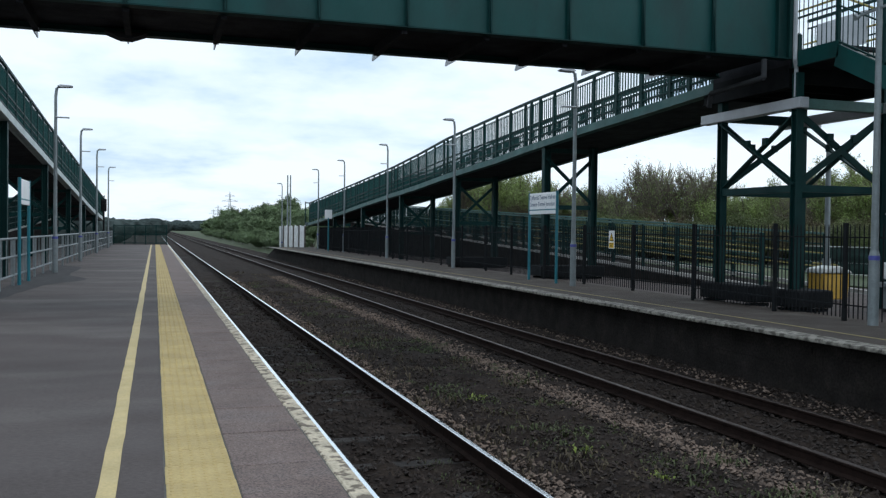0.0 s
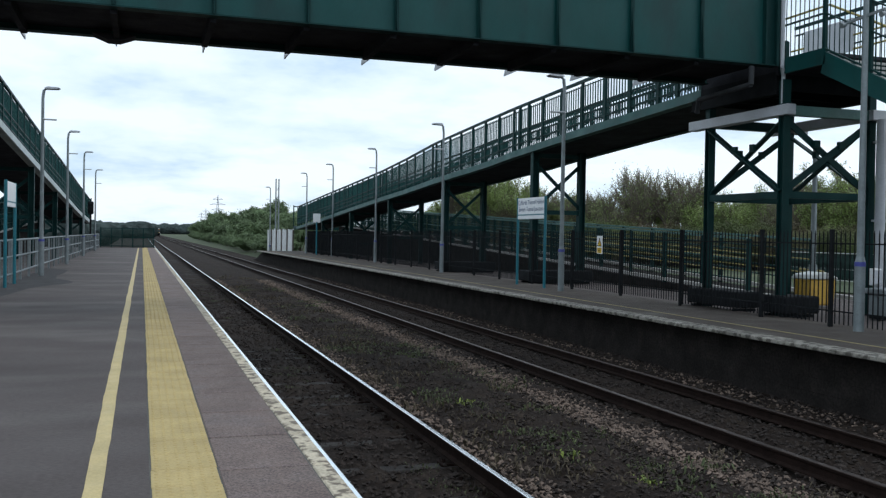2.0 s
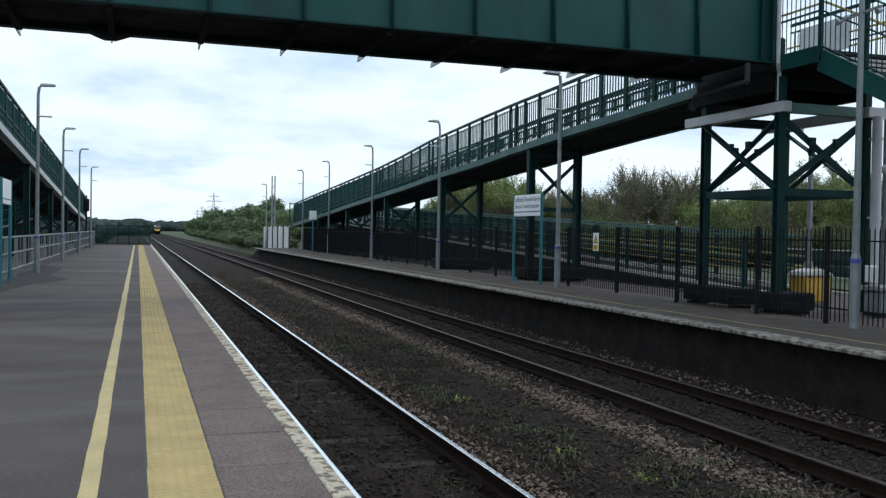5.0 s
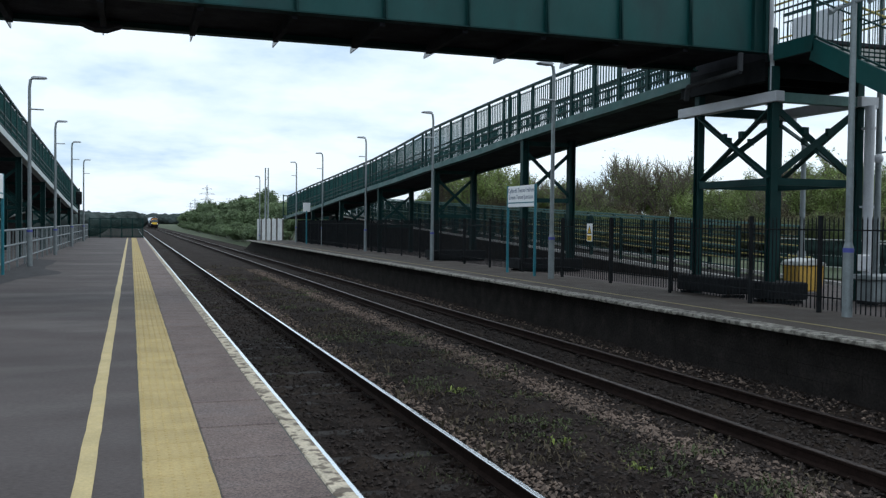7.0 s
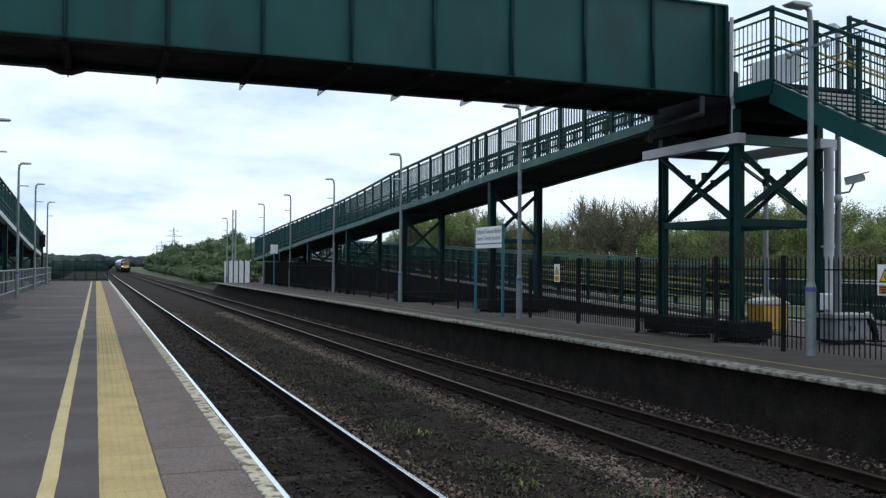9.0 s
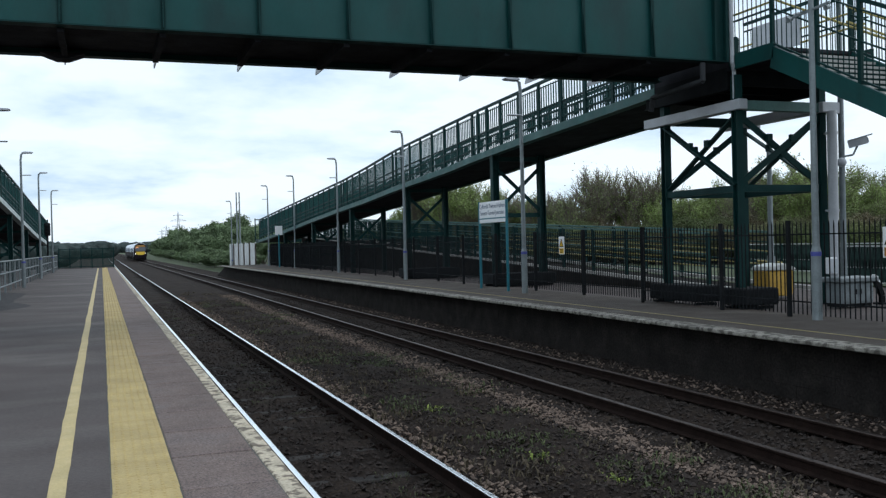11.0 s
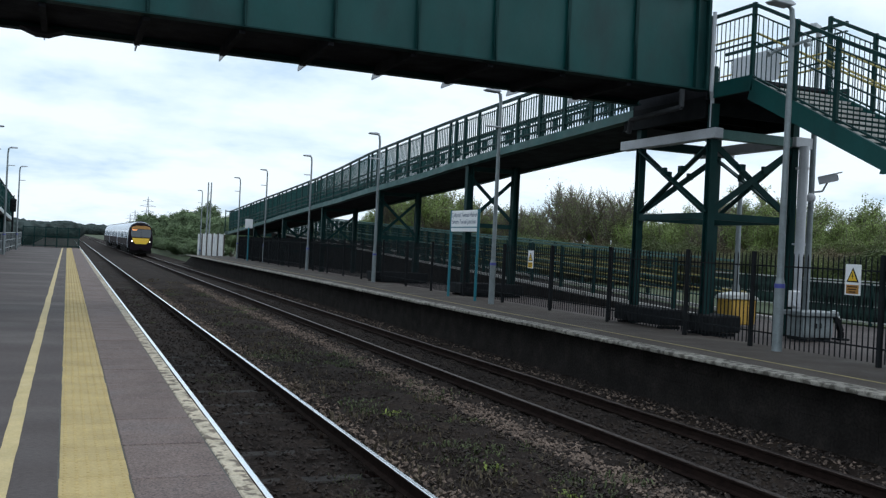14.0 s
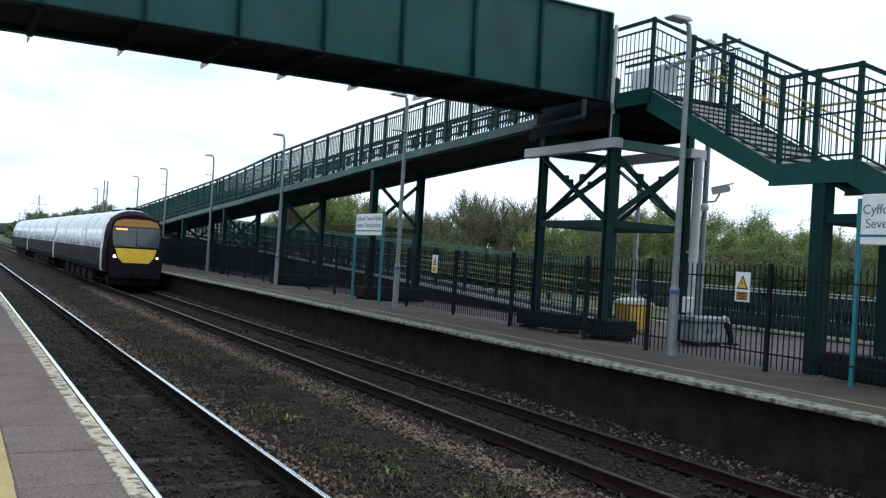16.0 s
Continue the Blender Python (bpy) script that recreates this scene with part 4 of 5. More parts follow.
add_bar(bm, (0.08, -0.09, 3.372), (0.43, -0.40, 3.49), 0.17, 0.015)
housing = part("security_camera", bm, M_GREYBOX, pole, "pale grey security camera on an arm")
bm = B()
add_tube(bm, (0.36, -0.34, 3.38), (0.372, -0.351, 3.384), 0.055, n=12)
part("lens", bm, M_COACHGLASS, housing, "dark camera lens")
bm = B()
for p, q in [((0, 0, 3.05), (0.16, -0.15, 3.08)), ((0.16, -0.15, 3.08), (0.22, -0.21, 3.26)), ((0, 0, 2.72), (-0.10, -0.10, 2.74)), ((-0.10, -0.10, 2.74), (-0.12, -0.12, 2.90))]:
    add_tube(bm, p, q, 0.02, n=8)
part("arm", bm, M_GALV, pole, soft=True)
bm = B()
bmesh.ops.create_uvsphere(bm, u_segments=12, v_segments=8, radius=0.10, matrix=Matrix.Translation((-0.13, -0.13, 2.92)))
part("dome_camera", bm, M_GREYBOX, pole, "small pale dome camera", soft=True)
pole3 = thing("steel_pole", "plain grey steel pole in the yard", "pole", at=(16.25, 19.0, 0))
bm = B()
add_tube(bm, (0, 0, 0), (0, 0, 3.9), 0.075, 0.06, n=12)
part("shaft", bm, M_GALV, pole3, soft=True)
bm = B()
add_tube(bm, (0, 0, 0), (0, 0, 0.9), 0.12, 0.10, n=12)
part("base", bm, M_GALV, pole3, soft=True)


# ---- railings on the far platform ----
def fence_panel(length, n):
    t = thing("railing_panel", "black steel railing panel with upright bars", "railing", group="black platform railings")
    bm = B()
    add_box(bm, (0, 0, 0.85), (0.072, 0.072, 1.70))
    bev(bm, 0.008)
    part("post", bm, M_BLACK, t)
    for z in (0.28, 1.45):
        bm = B()
        add_box(bm, (0, length / 2, z), (0.024, length - 0.075, 0.024))
        part("rail", bm, M_BLACK, t)
    bm = B()
    add_tube(bm, (0, 0, 0.06), (0, 0, 1.62), 0.0115, n=6)
    add_tube(bm, (0, 0, 1.62), (0, 0, 1.68), 0.0115, 0.003, n=6)
    me = mesh_of(bm, "upright", M_BLACK)
    for k in range(n):
        piece("upright", me, t, pose(0, (k + 1) * length / (n + 1), 0))
    return t


fp = fence_panel(2.79, 25)
fp.location = (11.42, 14.76, 0)
for y in (10.1, 7.31, 4.52):
    copy_thing(fp, pose(11.42, y, 0))
fence_panel(1.87, 17).location = (11.42, 12.89, 0)
for k in range(5):
    copy_thing(fp, pose(11.75, 18.0 + 2.79 * k, 0))
short = fence_panel(0.5, 4)
short.matrix_basis = pose(11.42, 17.55, 0, 0, 0, -38)
for k in range(13):
    copy_thing(fp, pose(11.85, 31.95 + 2.79 * k, 0))


def warning_sign(x, y, field=M_TRAINYELLOW):
    t = thing("warning_sign", "white and yellow warning sign fixed on the black railing", "sign", at=(x, y, 1.06), group="warning signs")
    bm = B()
    add_box(bm, (0, 0, 0.24), (0.012, 0.30, 0.48))
    part("plate", bm, M_WHITE, t)
    bm = B()
    add_prism(bm, [(-0.12, 0.20), (0.12, 0.20), (0, 0.43)], "x", -0.0105, -0.0065)
    tri = part("triangle", bm, M_BLACK, t, "black bordered yellow triangle")
    bm = B()
    add_prism(bm, [(-0.085, 0.222), (0.085, 0.222), (0, 0.388)], "x", -0.0145, -0.011)
    part("triangle_field", bm, M_TRAINYELLOW, t)
    bm = B()
    add_prism(bm, [(-0.015, 0.24), (0.02, 0.30), (0.0, 0.30), (0.012, 0.36), (-0.02, 0.29), (0.0, 0.29)], "x", -0.0185, -0.015)
    part("bolt_mark", bm, M_BLACK, t)
    bm = B()
    add_box(bm, (-0.0085, 0, 0.09), (0.004, 0.24, 0.14))
    part("yellow_field", bm, field, t)
    for k in range(3):
        bm = B()
        add_box(bm, (-0.0125, 0, 0.13 - 0.04 * k), (0.003, 0.19 - 0.03 * k, 0.016))
        part("text_bar", bm, M_BLACK, t)
    return t


warning_sign(11.69, 21.85)
warning_sign(11.38, 10.62, M_VISOR)


def text_on(words, size, at, turn, material, parent, label=""):
    cu = bpy.data.curves.new("lettering", "FONT")
    cu.body, cu.size, cu.extrude, cu.align_x = words, size, 0.001, "CENTER"
    cu.materials.append(material)
    ob = new("lettering", cu)
    ob.parent = parent
    ob.matrix_basis = Matrix.Translation(at) @ turn
    return ob


FACE_TRACK = Euler((radians(90), 0, radians(-90))).to_matrix().to_4x4()
FACE_BACK = Euler((radians(90), 0, radians(90))).to_matrix().to_4x4()


def name_sign(x, y0, y1, lines, label, tall=0.64, face=-1):
    t = thing("station_sign", label, "sign", at=(x, (y0 + y1) / 2, 0), group="station name signs")
    w = y1 - y0
    for s in (-1, 1):
        bm = B()
        add_tube(bm, (0, s * (w / 2 - 0.02), 0), (0, s * (w / 2 - 0.02), 2.68), 0.042, n=12)
        part("post", bm, M_TEAL, t, "teal painted post", soft=True)
    bm = B()
    add_box(bm, (0, 0, 2.02 + tall / 2), (0.05, w - 0.1, tall))
    bev(bm, 0.01)
    part("panel", bm, M_WHITE, t, "white sign panel")
    bm = B()
    add_box(bm, (0.028 * face, 0, 2.15), (0.004, w - 0.12, 0.035))
    part("stripe", bm, M_TEAL, t)
    for k, words in enumerate(lines):
        text_on(words, 0.19, (0.029 * face, 0, 2.46 - 0.2 * k), FACE_TRACK if face < 0 else FACE_BACK, M_SIGNBLUE, t)
    return t


WORDS = ("Cyffordd Twnnel Hafren", "Severn Tunnel Junction")
name_sign(11.1, 24.05, 26.1, WORDS, "white bilingual station name sign on teal posts")
name_sign(11.45, 6.55, 8.6, WORDS, "white bilingual station name sign on teal posts", tall=0.72)
name_sign(-3.2, 24.7, 26.5, (), "white station sign on teal posts beside the ramp", face=1)
small = thing("platform_number_sign", "small white platform sign on a dark post", "sign", at=(11.5, 62.5, 0))
bm = B()
add_tube(bm, (0, 0, 0), (0, 0, 2.3), 0.05, n=10)
part("post", bm, M_TEAL, small)
bm = B()
add_box(bm, (0, 0, 2.55), (0.5, 0.06, 0.62))
part("panel", bm, M_WHITE, small)


# ---- yard things ----
def grit_bin(x, y):
    t = thing("grit_bin", "yellow plastic grit bin with a pale lid behind the railings", "grit bin", at=(x, y, 0))
    bm = B()
    add_prism(bm, [(-0.33, 0.03), (0.33, 0.03), (0.38, 0.62), (-0.38, 0.62)], "y", -0.28, 0.28)
    bev(bm, 0.03)
    part("tub", bm, M_YELLOW, t)
    bm = B()
    add_prism(bm, [(-0.41, 0.625), (0.41, 0.625), (0.38, 0.68), (0.08, 0.79), (-0.34, 0.73)], "y", -0.31, 0.31)
    bev(bm, 0.02)
    part("lid", bm, M_PALERAIL, t, "pale worn lid")
    return t


grit_bin(14.72, 17.15)
cab = thing("lineside_cabinet", "low pale grey equipment cabinet with a wide flat top", "cabinet", at=(13.92, 14.05, 0))
bm = B()
add_box(bm, (0, 0, 0.27), (0.80, 0.44, 0.42))
bev(bm, 0.015)
part("body", bm, M_GALV, cab)
bm = B()
add_box(bm, (0, 0, 0.535), (0.98, 0.60, 0.10))
bev(bm, 0.02)
part("top", bm, M_GALV, cab, "pale flat top")
for s in (-0.2, 0.2):
    bm = B()
    add_box(bm, (s, -0.228, 0.28), (0.37, 0.014, 0.34))
    d = part("door", bm, M_GALV, cab)
    bm = B()
    add_box(bm, (s * 0.3, -0.245, 0.30), (0.03, 0.02, 0.1))
    part("handle", bm, M_BLACK, d)
for s in (-0.3, 0.3):
    bm = B()
    add_box(bm, (s, 0, 0.03), (0.14, 0.40, 0.06))
    part("foot", bm, M_BLACK, cab)
meter = thing("meter_box", "small white box fixed to the grey downpipe", "box", at=(14.03, 14.62, 0.62))
bm = B()
add_box(bm, (0, 0, 0.17), (0.22, 0.14, 0.34))
bev(bm, 0.015)
part("case", bm, M_WHITE, meter)
bm = B()
add_box(bm, (0, -0.075, 0.17), (0.18, 0.012, 0.28))
part("door", bm, M_GREYBOX, meter)
bm = B()
add_box(bm, (0.13, 0.08, 0.17), (0.08, 0.06, 0.05))
part("bracket", bm, M_GALV, meter)
stop = thing("barrier_arm", "bent black steel arm with a white end", "barrier", at=(14.62, 14.0, 0))
bm = B()
for p, q in [((0.1, 0, 0.0), (0.1, 0, 0.18)), ((0.1, 0, 0.18), (-0.02, 0, 0.42)), ((-0.02, 0, 0.42), (-0.12, 0, 0.58))]:
    add_bar(bm, p, q, 0.08, 0.10)
add_box(bm, (0.1, 0, 0.02), (0.24, 0.24, 0.04))
part("arm", bm, M_BLACK, stop)
bm = B()
add_bar(bm, (-0.10, 0, 0.60), (0.0, 0, 0.46), 0.10, 0.03)
part("end_plate", bm, M_WHITE, stop, "white reflective end plate")

# white rail and mesh fences of the road beyond
for x, ya, yb in ((19.4, -5, 20), (24.0, -5, 30)):
    t = thing("post_and_rail_fence", "low green mesh fence with pale rails beside the yard", "fence", at=(x, (ya + yb) / 2, 0), group="yard fences")
    for k in range(int((yb - ya) / 2.5) + 1):
        bm = B()
        add_box(bm, (x, ya + 2.5 * k, 0.55), (0.06, 0.06, 1.1))
        wpart("post", bm, M_GREENDARK, t)
    for z, m in ((1.08, M_PALERAIL), (0.5, M_PALERAIL), (0.1, M_PALERAIL)):
        bm = B()
        add_bar(bm, (x, ya, z), (x, yb, z), 0.034)
        wpart("rail", bm, m, t)
    bm = B()
    for k in range(int((yb - ya) / 0.1) - 1):
        for s in (0, 0.1):
            add_bar(bm, (x, ya + 0.1 * k + s, 0.12), (x, ya + 0.1 * k + 0.1 - s, 1.04), 0.05)
    tagged(wpart("mesh", bm, M_MESHGREEN, t), kind="stuff")

# ---- railing beside the near platform ----
guard = thing("guard_rail", "grey galvanised guard railing along the near platform", "railing", at=(-3.3, 45, 0))
for k in range(31):
    bm = B()
    y = 16.0 + 2.1 * k
    add_box(bm, (-3.3, y, 0.58), (0.06, 0.06, 1.16))
    wpart("post", bm, M_GALV, guard)
for z in (1.16, 0.72, 0.26):
    bm = B()
    add_tube(bm, (-3.3, 16, z), (-3.3, 79, z), 0.028, n=8)
    wpart("rail", bm, M_GALV, guard, soft=True)
bm = B()
add_tube(bm, (0, 0, 0.26), (0, 0, 1.16), 0.012, n=6)
bal_me = mesh_of(bm, "baluster", M_GALV)
for k in range(90):
    wpiece("baluster", bal_me, guard, pose(-3.3, 16.35 + 0.7 * k, 0))

# green fence closing the platform's end
endf = thing("end_fence", "dark green mesh fence closing the platform end", "fence", at=(-1.2, END_1 + 0.2, 0))
for k in range(6):
    bm = B()
    add_box(bm, (-3.3 + 0.86 * k, END_1 + 0.2, 0.85), (0.07, 0.07, 1.75))
    wpart("post", bm, M_GREENDARK, endf)
for z in (0.15, 0.9, 1.65):
    bm = B()
    add_box(bm, (-1.15, END_1 + 0.2, z), (4.3, 0.04, 0.05))
    wpart("rail", bm, M_GREENDARK, endf)
bm = B()
for k in range(70):
    add_box(bm, (-3.3 + 0.0615 * k, END_1 + 0.2, 0.87), (0.028, 0.02, 1.6))
tagged(wpart("mesh", bm, M_MESHGREEN, endf), kind="stuff")
# colour light signal
sig = thing("colour_light_signal", "dark colour light signal on a post at the platform end", "signal", at=(-3.6, 72.0, 0))
bm = B()
add_tube(bm, (0, 0, 0), (0, 0, 2.7), 0.07, n=10)
part("post", bm, M_BLACK, sig)
bm = B()
add_box(bm, (0, 0, 3.1), (0.42, 0.14, 0.95))
bev(bm, 0.06)
part("head", bm, M_BLACK, sig)
for z in (2.85, 3.1, 3.35):
    bm = B()
    add_tube(bm, (0, -0.07, z + 0.02), (0, -0.2, z), 0.1, n=10)
    part("hood", bm, M_BLACK, sig)
# white board fence at the far platform's end
bf = thing("board_fence", "weathered white board fence at the far platform end", "fence", at=(11.9, 84, 0))
for k in range(30):
    y = 75.6 + 0.55 * k
    bm = B()
    h = 1.78 + rnd.uniform(-0.03, 0.03) + (0.08 if k % 5 == 0 else 0)
    z = 0.0 if y < 76 else -1.1
    add_box(bm, (11.95 + 0.02 * (k % 2), y, (h + z) / 2), (0.035, 0.5, h - z))
    wpart("board", bm, M_WHITEFENCE, bf)
for k in range(5):
    bm = B()
    add_box(bm, (11.90, 75.33 + 3.3 * k, 0.35), (0.10, 0.13, 3.0 if k else 2.8))
    wpart("post", bm, M_BARK, bf, "dark timber fence post")
for z in (0.4, 1.4):
    bm = B()
    add_box(bm, (12.0, 83.6, z), (0.05, 16.4, 0.09))
    wpart("rail", bm, M_WHITEFENCE, bf)
mastp = thing("mast", "tall grey double mast beyond the far platform", "mast", at=(12.6, 90, -1.1))
for dx in (-0.12, 0.16):
    bm = B()
    add_tube(bm, (dx, 0, 0), (dx, 0, 7.9), 0.08, 0.06, n=8)
    part("leg", bm, M_GALV, mastp)
for k in range(8):
    bm = B()
    add_bar(bm, (-0.12, 0, 0.8 * k + 1), (0.16, 0, 0.8 * k + 1.5), 0.03)
    part("lattice_bar", bm, M_GALV, mastp)


# ---- plants ----
def leaf_cloud(r, centres, per, spread, size, verts, faces):
    for c in centres:
        for _ in range(per):
            p = c + r.normal(0, spread, 3)
            a, b = r.normal(0, 1, 3), r.normal(0, 1, 3)
            a /= np.linalg.norm(a)
            b -= a * (a @ b)
            b /= np.linalg.norm(b)
            s = size * r.uniform(0.6, 1.4)
            k = len(verts)
            verts += [p - a * s, p + b * s * 0.45, p + a * s, p - b * s * 0.45]
            faces.append((k, k + 1, k + 2, k + 3))


def limb(verts, faces, p, q, r1, r2):
    d = q - p
    a = np.cross(d, (0.3, 0.5, 0.8))
    a /= np.linalg.norm(a) + 1e-9
    b = np.cross(d, a)
    b /= np.linalg.norm(b) + 1e-9
    k = len(verts)
    for c, rr in ((p, r1), (q, r2)):
        for t in range(4):
            w = t * math.pi / 2
            verts.append(c + rr * (a * math.cos(w) + b * math.sin(w)))
    for t in range(4):
        faces.append((k + t, k + (t + 1) % 4, k + 4 + (t + 1) % 4, k + 4 + t))


def plain_mesh(name, verts, faces, material):
    me = bpy.data.meshes.new(name)
    me.from_pydata([tuple(v) for v in verts], [], faces)
    me.materials.append(material)
    return me


def tree(seed, height, width, bare, leafy, leaf_mat, label, name="tree", leaf=0.10, lean_up=0.75, stems=4, twig=0.0, bark=None, spread=0.25, cloud=None):
    """Many-stemmed tree: tapering limbs that fork, twigs, and small leaves about the twigs. bare: share of twigs with no leaves."""
    r = np.random.RandomState(seed)
    wv, wf, tips = [], [], []

    def grow(p, d, length, rad, level):
        n = 3
        for s in range(n):
            d = d + r.normal(0, 0.13, 3) + np.array([0, 0, 0.06])
            d /= np.linalg.norm(d)
            q = p + d * length / n
            limb(wv, wf, p, q, rad * (1 - 0.25 * s / n), rad * (1 - 0.25 * (s + 1) / n))
            p = q
            if level >= 2:
                tips.append(p)
            if level < 4 and (s > 0 or level > 0):
                for _ in range(2 if level < 3 else 1):
                    side = d * lean_up + r.normal(0, 0.48, 3) * np.array([width, width, 0.7])
                    side /= np.linalg.norm(side)
                    grow(p, side, length * r.uniform(0.5, 0.72), max(twig, rad * 0.52), level + 1)
        tips.append(p)

    for _ in range(stems):
        d = np.array([r.normal(0, 0.22 * width), r.normal(0, 0.22 * width), 1.0])
        d /= np.linalg.norm(d)
        grow(np.array([r.normal(0, spread), r.normal(0, spread), -0.05]), d, height * r.uniform(0.42, 0.56), 0.018 * height / stems ** 0.5 + 0.02, 0)
    t = thing(name, label, "tree")
    piece("trunk", plain_mesh("trunk", wv, wf, bark or M_BARK), t, Matrix.Identity(4))
    lv, lf = [], []
    keep = [c for c in tips if r.uniform() > bare]
    leaf_cloud(r, keep, leafy, cloud or 0.16 + 0.012 * height, leaf, lv, lf)
    piece("crown", plain_mesh("crown", lv, lf, leaf_mat), t, Matrix.Identity(4))
    return t


kinds = [
    tree(11, 5.0, 0.55, 0.45, 4, M_LEAF, "willow with thin spring leaves and bare twigs", leaf=0.06, lean_up=1.3, stems=8, twig=0.010, bark=M_TWIG, spread=1.2, cloud=0.10),
    tree(12, 2.5, 0.95, 0.08, 11, M_SCRUB, "low olive brown scrub bush behind the station", name="bush", leaf=0.042, lean_up=1.0, stems=11, twig=0.009, bark=M_TWIG, spread=1.0),
    tree(13, 5.9, 0.45, 0.90, 3, M_LEAF, "almost bare grey-brown tree with upright twigs", leaf=0.05, lean_up=1.6, stems=5, twig=0.012, bark=M_TWIG, spread=1.0),
    tree(14, 8.0, 1.3, 0.05, 14, M_LEAFHAZY, "dense dark green tree beside the line", leaf=0.16),
]
spots = []
r = random.Random(21)
# belt behind the far ramp and yard: scrub in front, willows and bare trees behind
for base, count, pick, low, high in ((42.0, 34, (1,), 0.60, 0.78), (45.0, 34, (1,), 0.70, 0.92), (48.0, 26, (0, 2, 0), 0.50, 0.70), (52.0, 36, (0, 0, 2), 0.62, 0.84)):
    for k in range(count):
        f = (k + r.uniform(0.2, 0.8)) / count
        bearing = radians(12 + 56 * f)
        dist = (base + r.uniform(-2.0, 2.0)) * (1.0 + 0.35 * (1 - f))
        peak = math.exp(-((math.degrees(bearing) - 32.0) / 2.0) ** 2)
        second = math.exp(-((math.degrees(bearing) - 43.0) / 2.0) ** 2)
        which = 2 if peak > 0.35 and pick[0] == 0 else r.choice(pick)
        s = r.uniform(low, high) * (1 + (0.44 * peak + 0.40 * second if which != 1 else -0.15 * peak))
        if dist * math.sin(bearing) < 21.5:
            continue
        spots.append((which, dist * math.sin(bearing), dist * math.cos(bearing), s))
# low scrub and a few thin willows farther along the line
rx = random.Random(77)
for k in range(24):
    which = rx.choice((1, 1, 1, 0, 2))
    spots.append((which, rx.uniform(22.5, 29.0), 46.0 + 1.6 * k + rx.uniform(-1, 1), rx.uniform(0.5, 0.75) if which == 1 else rx.uniform(0.5, 0.62)))
first = {}
for which, x, y, s in spots:
    if which not in first:
        first[which] = 1
        kinds[which].matrix_basis = pose(x, y, -0.02, 0, 0, r.uniform(0, 360))
        continue
    c = copy_thing(kinds[which], pose(x, y, -0.02, 0, 0, r.uniform(0, 360)))
    wide = 1.6 if which == 1 else 1.1
    c.scale = (s * wide * r.uniform(0.85, 1.15), s * wide * r.uniform(0.85, 1.15), s)
# dark trees along the far right of the line
kinds[3].matrix_basis = pose(19.0, 152.0, -1.1)
for k in range(46):
    f = k / 46
    y = 110 + 420 * f ** 1.3 + r.uniform(-5, 5)
    x = 16.5 + 0.028 * (y - 110) + r.uniform(0, 7)
    c = copy_thing(kinds[3], pose(x, y, -1.15, 0, 0, r.uniform(0, 360)))
    s = r.uniform(0.55, 1.0) * (1.0 if y > 135 else 0.75)
    c.scale = (s * 1.15, s * 1.15, s)
for k in range(34):
    f = k / 34
    c = copy_thing(kinds[3], pose(13.6 + 0.02 * 220 * f + r.uniform(-0.8, 1.6), 96 + 240 * f ** 1.2, -1.15, 0, 0, r.uniform(0, 360)))
    s = r.uniform(0.16, 0.36)
    c.scale = (s * 1.5, s * 1.5, s)
# hedges on the horizon
def far_hedge(x0, x1, y, h, seed, label):
    rr = random.Random(seed)
    bm = B()
    x = x0
    while x < x1:
        w = h * rr.uniform(0.7, 1.6)
        m = Matrix.LocRotScale((x, y + rr.uniform(-8, 8), h * 0.3), None, (w, w * 0.7, h * rr.uniform(0.5, 0.75)))
        vs = bmesh.ops.create_icosphere(bm, subdivisions=3, radius=1, matrix=m)["verts"]
        for v in vs:
            n = noise.noise(v.co * (2.2 / h)) * 0.35 + noise.noise(v.co * (7.0 / h)) * 0.18
            v.co += (v.co - Vector(m.translation)).normalized() * n * h * 0.5
        x += w * 0.9
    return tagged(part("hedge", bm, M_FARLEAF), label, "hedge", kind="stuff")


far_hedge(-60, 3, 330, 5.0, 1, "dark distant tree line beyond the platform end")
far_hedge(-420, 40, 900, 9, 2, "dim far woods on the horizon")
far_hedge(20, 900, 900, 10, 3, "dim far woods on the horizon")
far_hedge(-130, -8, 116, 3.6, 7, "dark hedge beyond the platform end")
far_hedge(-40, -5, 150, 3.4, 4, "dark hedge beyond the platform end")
for k in range(16):
    c = copy_thing(kinds[3], pose(-13.5 - 2.5 * (k % 3), 12 + 6.2 * k, -0.05, 0, 0, 70 * k))
    c.scale = (0.62, 0.62, 0.50)
rr = random.Random(8)


def weeds(name, material, label, spots, h, spread, count, seed):
    """Tufts of bent leaves at the spots (x, y, size)."""
    r = np.random.RandomState(seed)
    v, f = [], []
    for x, y, s in spots:
        for _ in range(count):
            p = np.array([x + r.normal(0, spread * s), y + r.normal(0, spread * s), BED + 0.07])
            a = r.uniform(0, 6.28)
            out = np.array([math.cos(a), math.sin(a), 0])
            hh = h * s * r.uniform(0.5, 1.2)
            sd = np.array([-out[1], out[0], 0]) * hh * r.uniform(0.08, 0.2)
            m = p + out * hh * r.uniform(0.1, 0.5) + (0, 0, hh * r.uniform(0.4, 0.8))
            e = m + out * hh * r.uniform(0.2, 0.5) + (0, 0, hh * r.uniform(-0.3, 0.3))
            k = len(v)
            v += [p - sd * 0.5, p + sd * 0.5, m + sd, m - sd, e]
            f += [(k, k + 1, k + 2, k + 3), (k + 3, k + 2, k + 4)]
    return tagged(new(name, plain_mesh(name, v, f, material)), label, "weeds", kind="stuff")


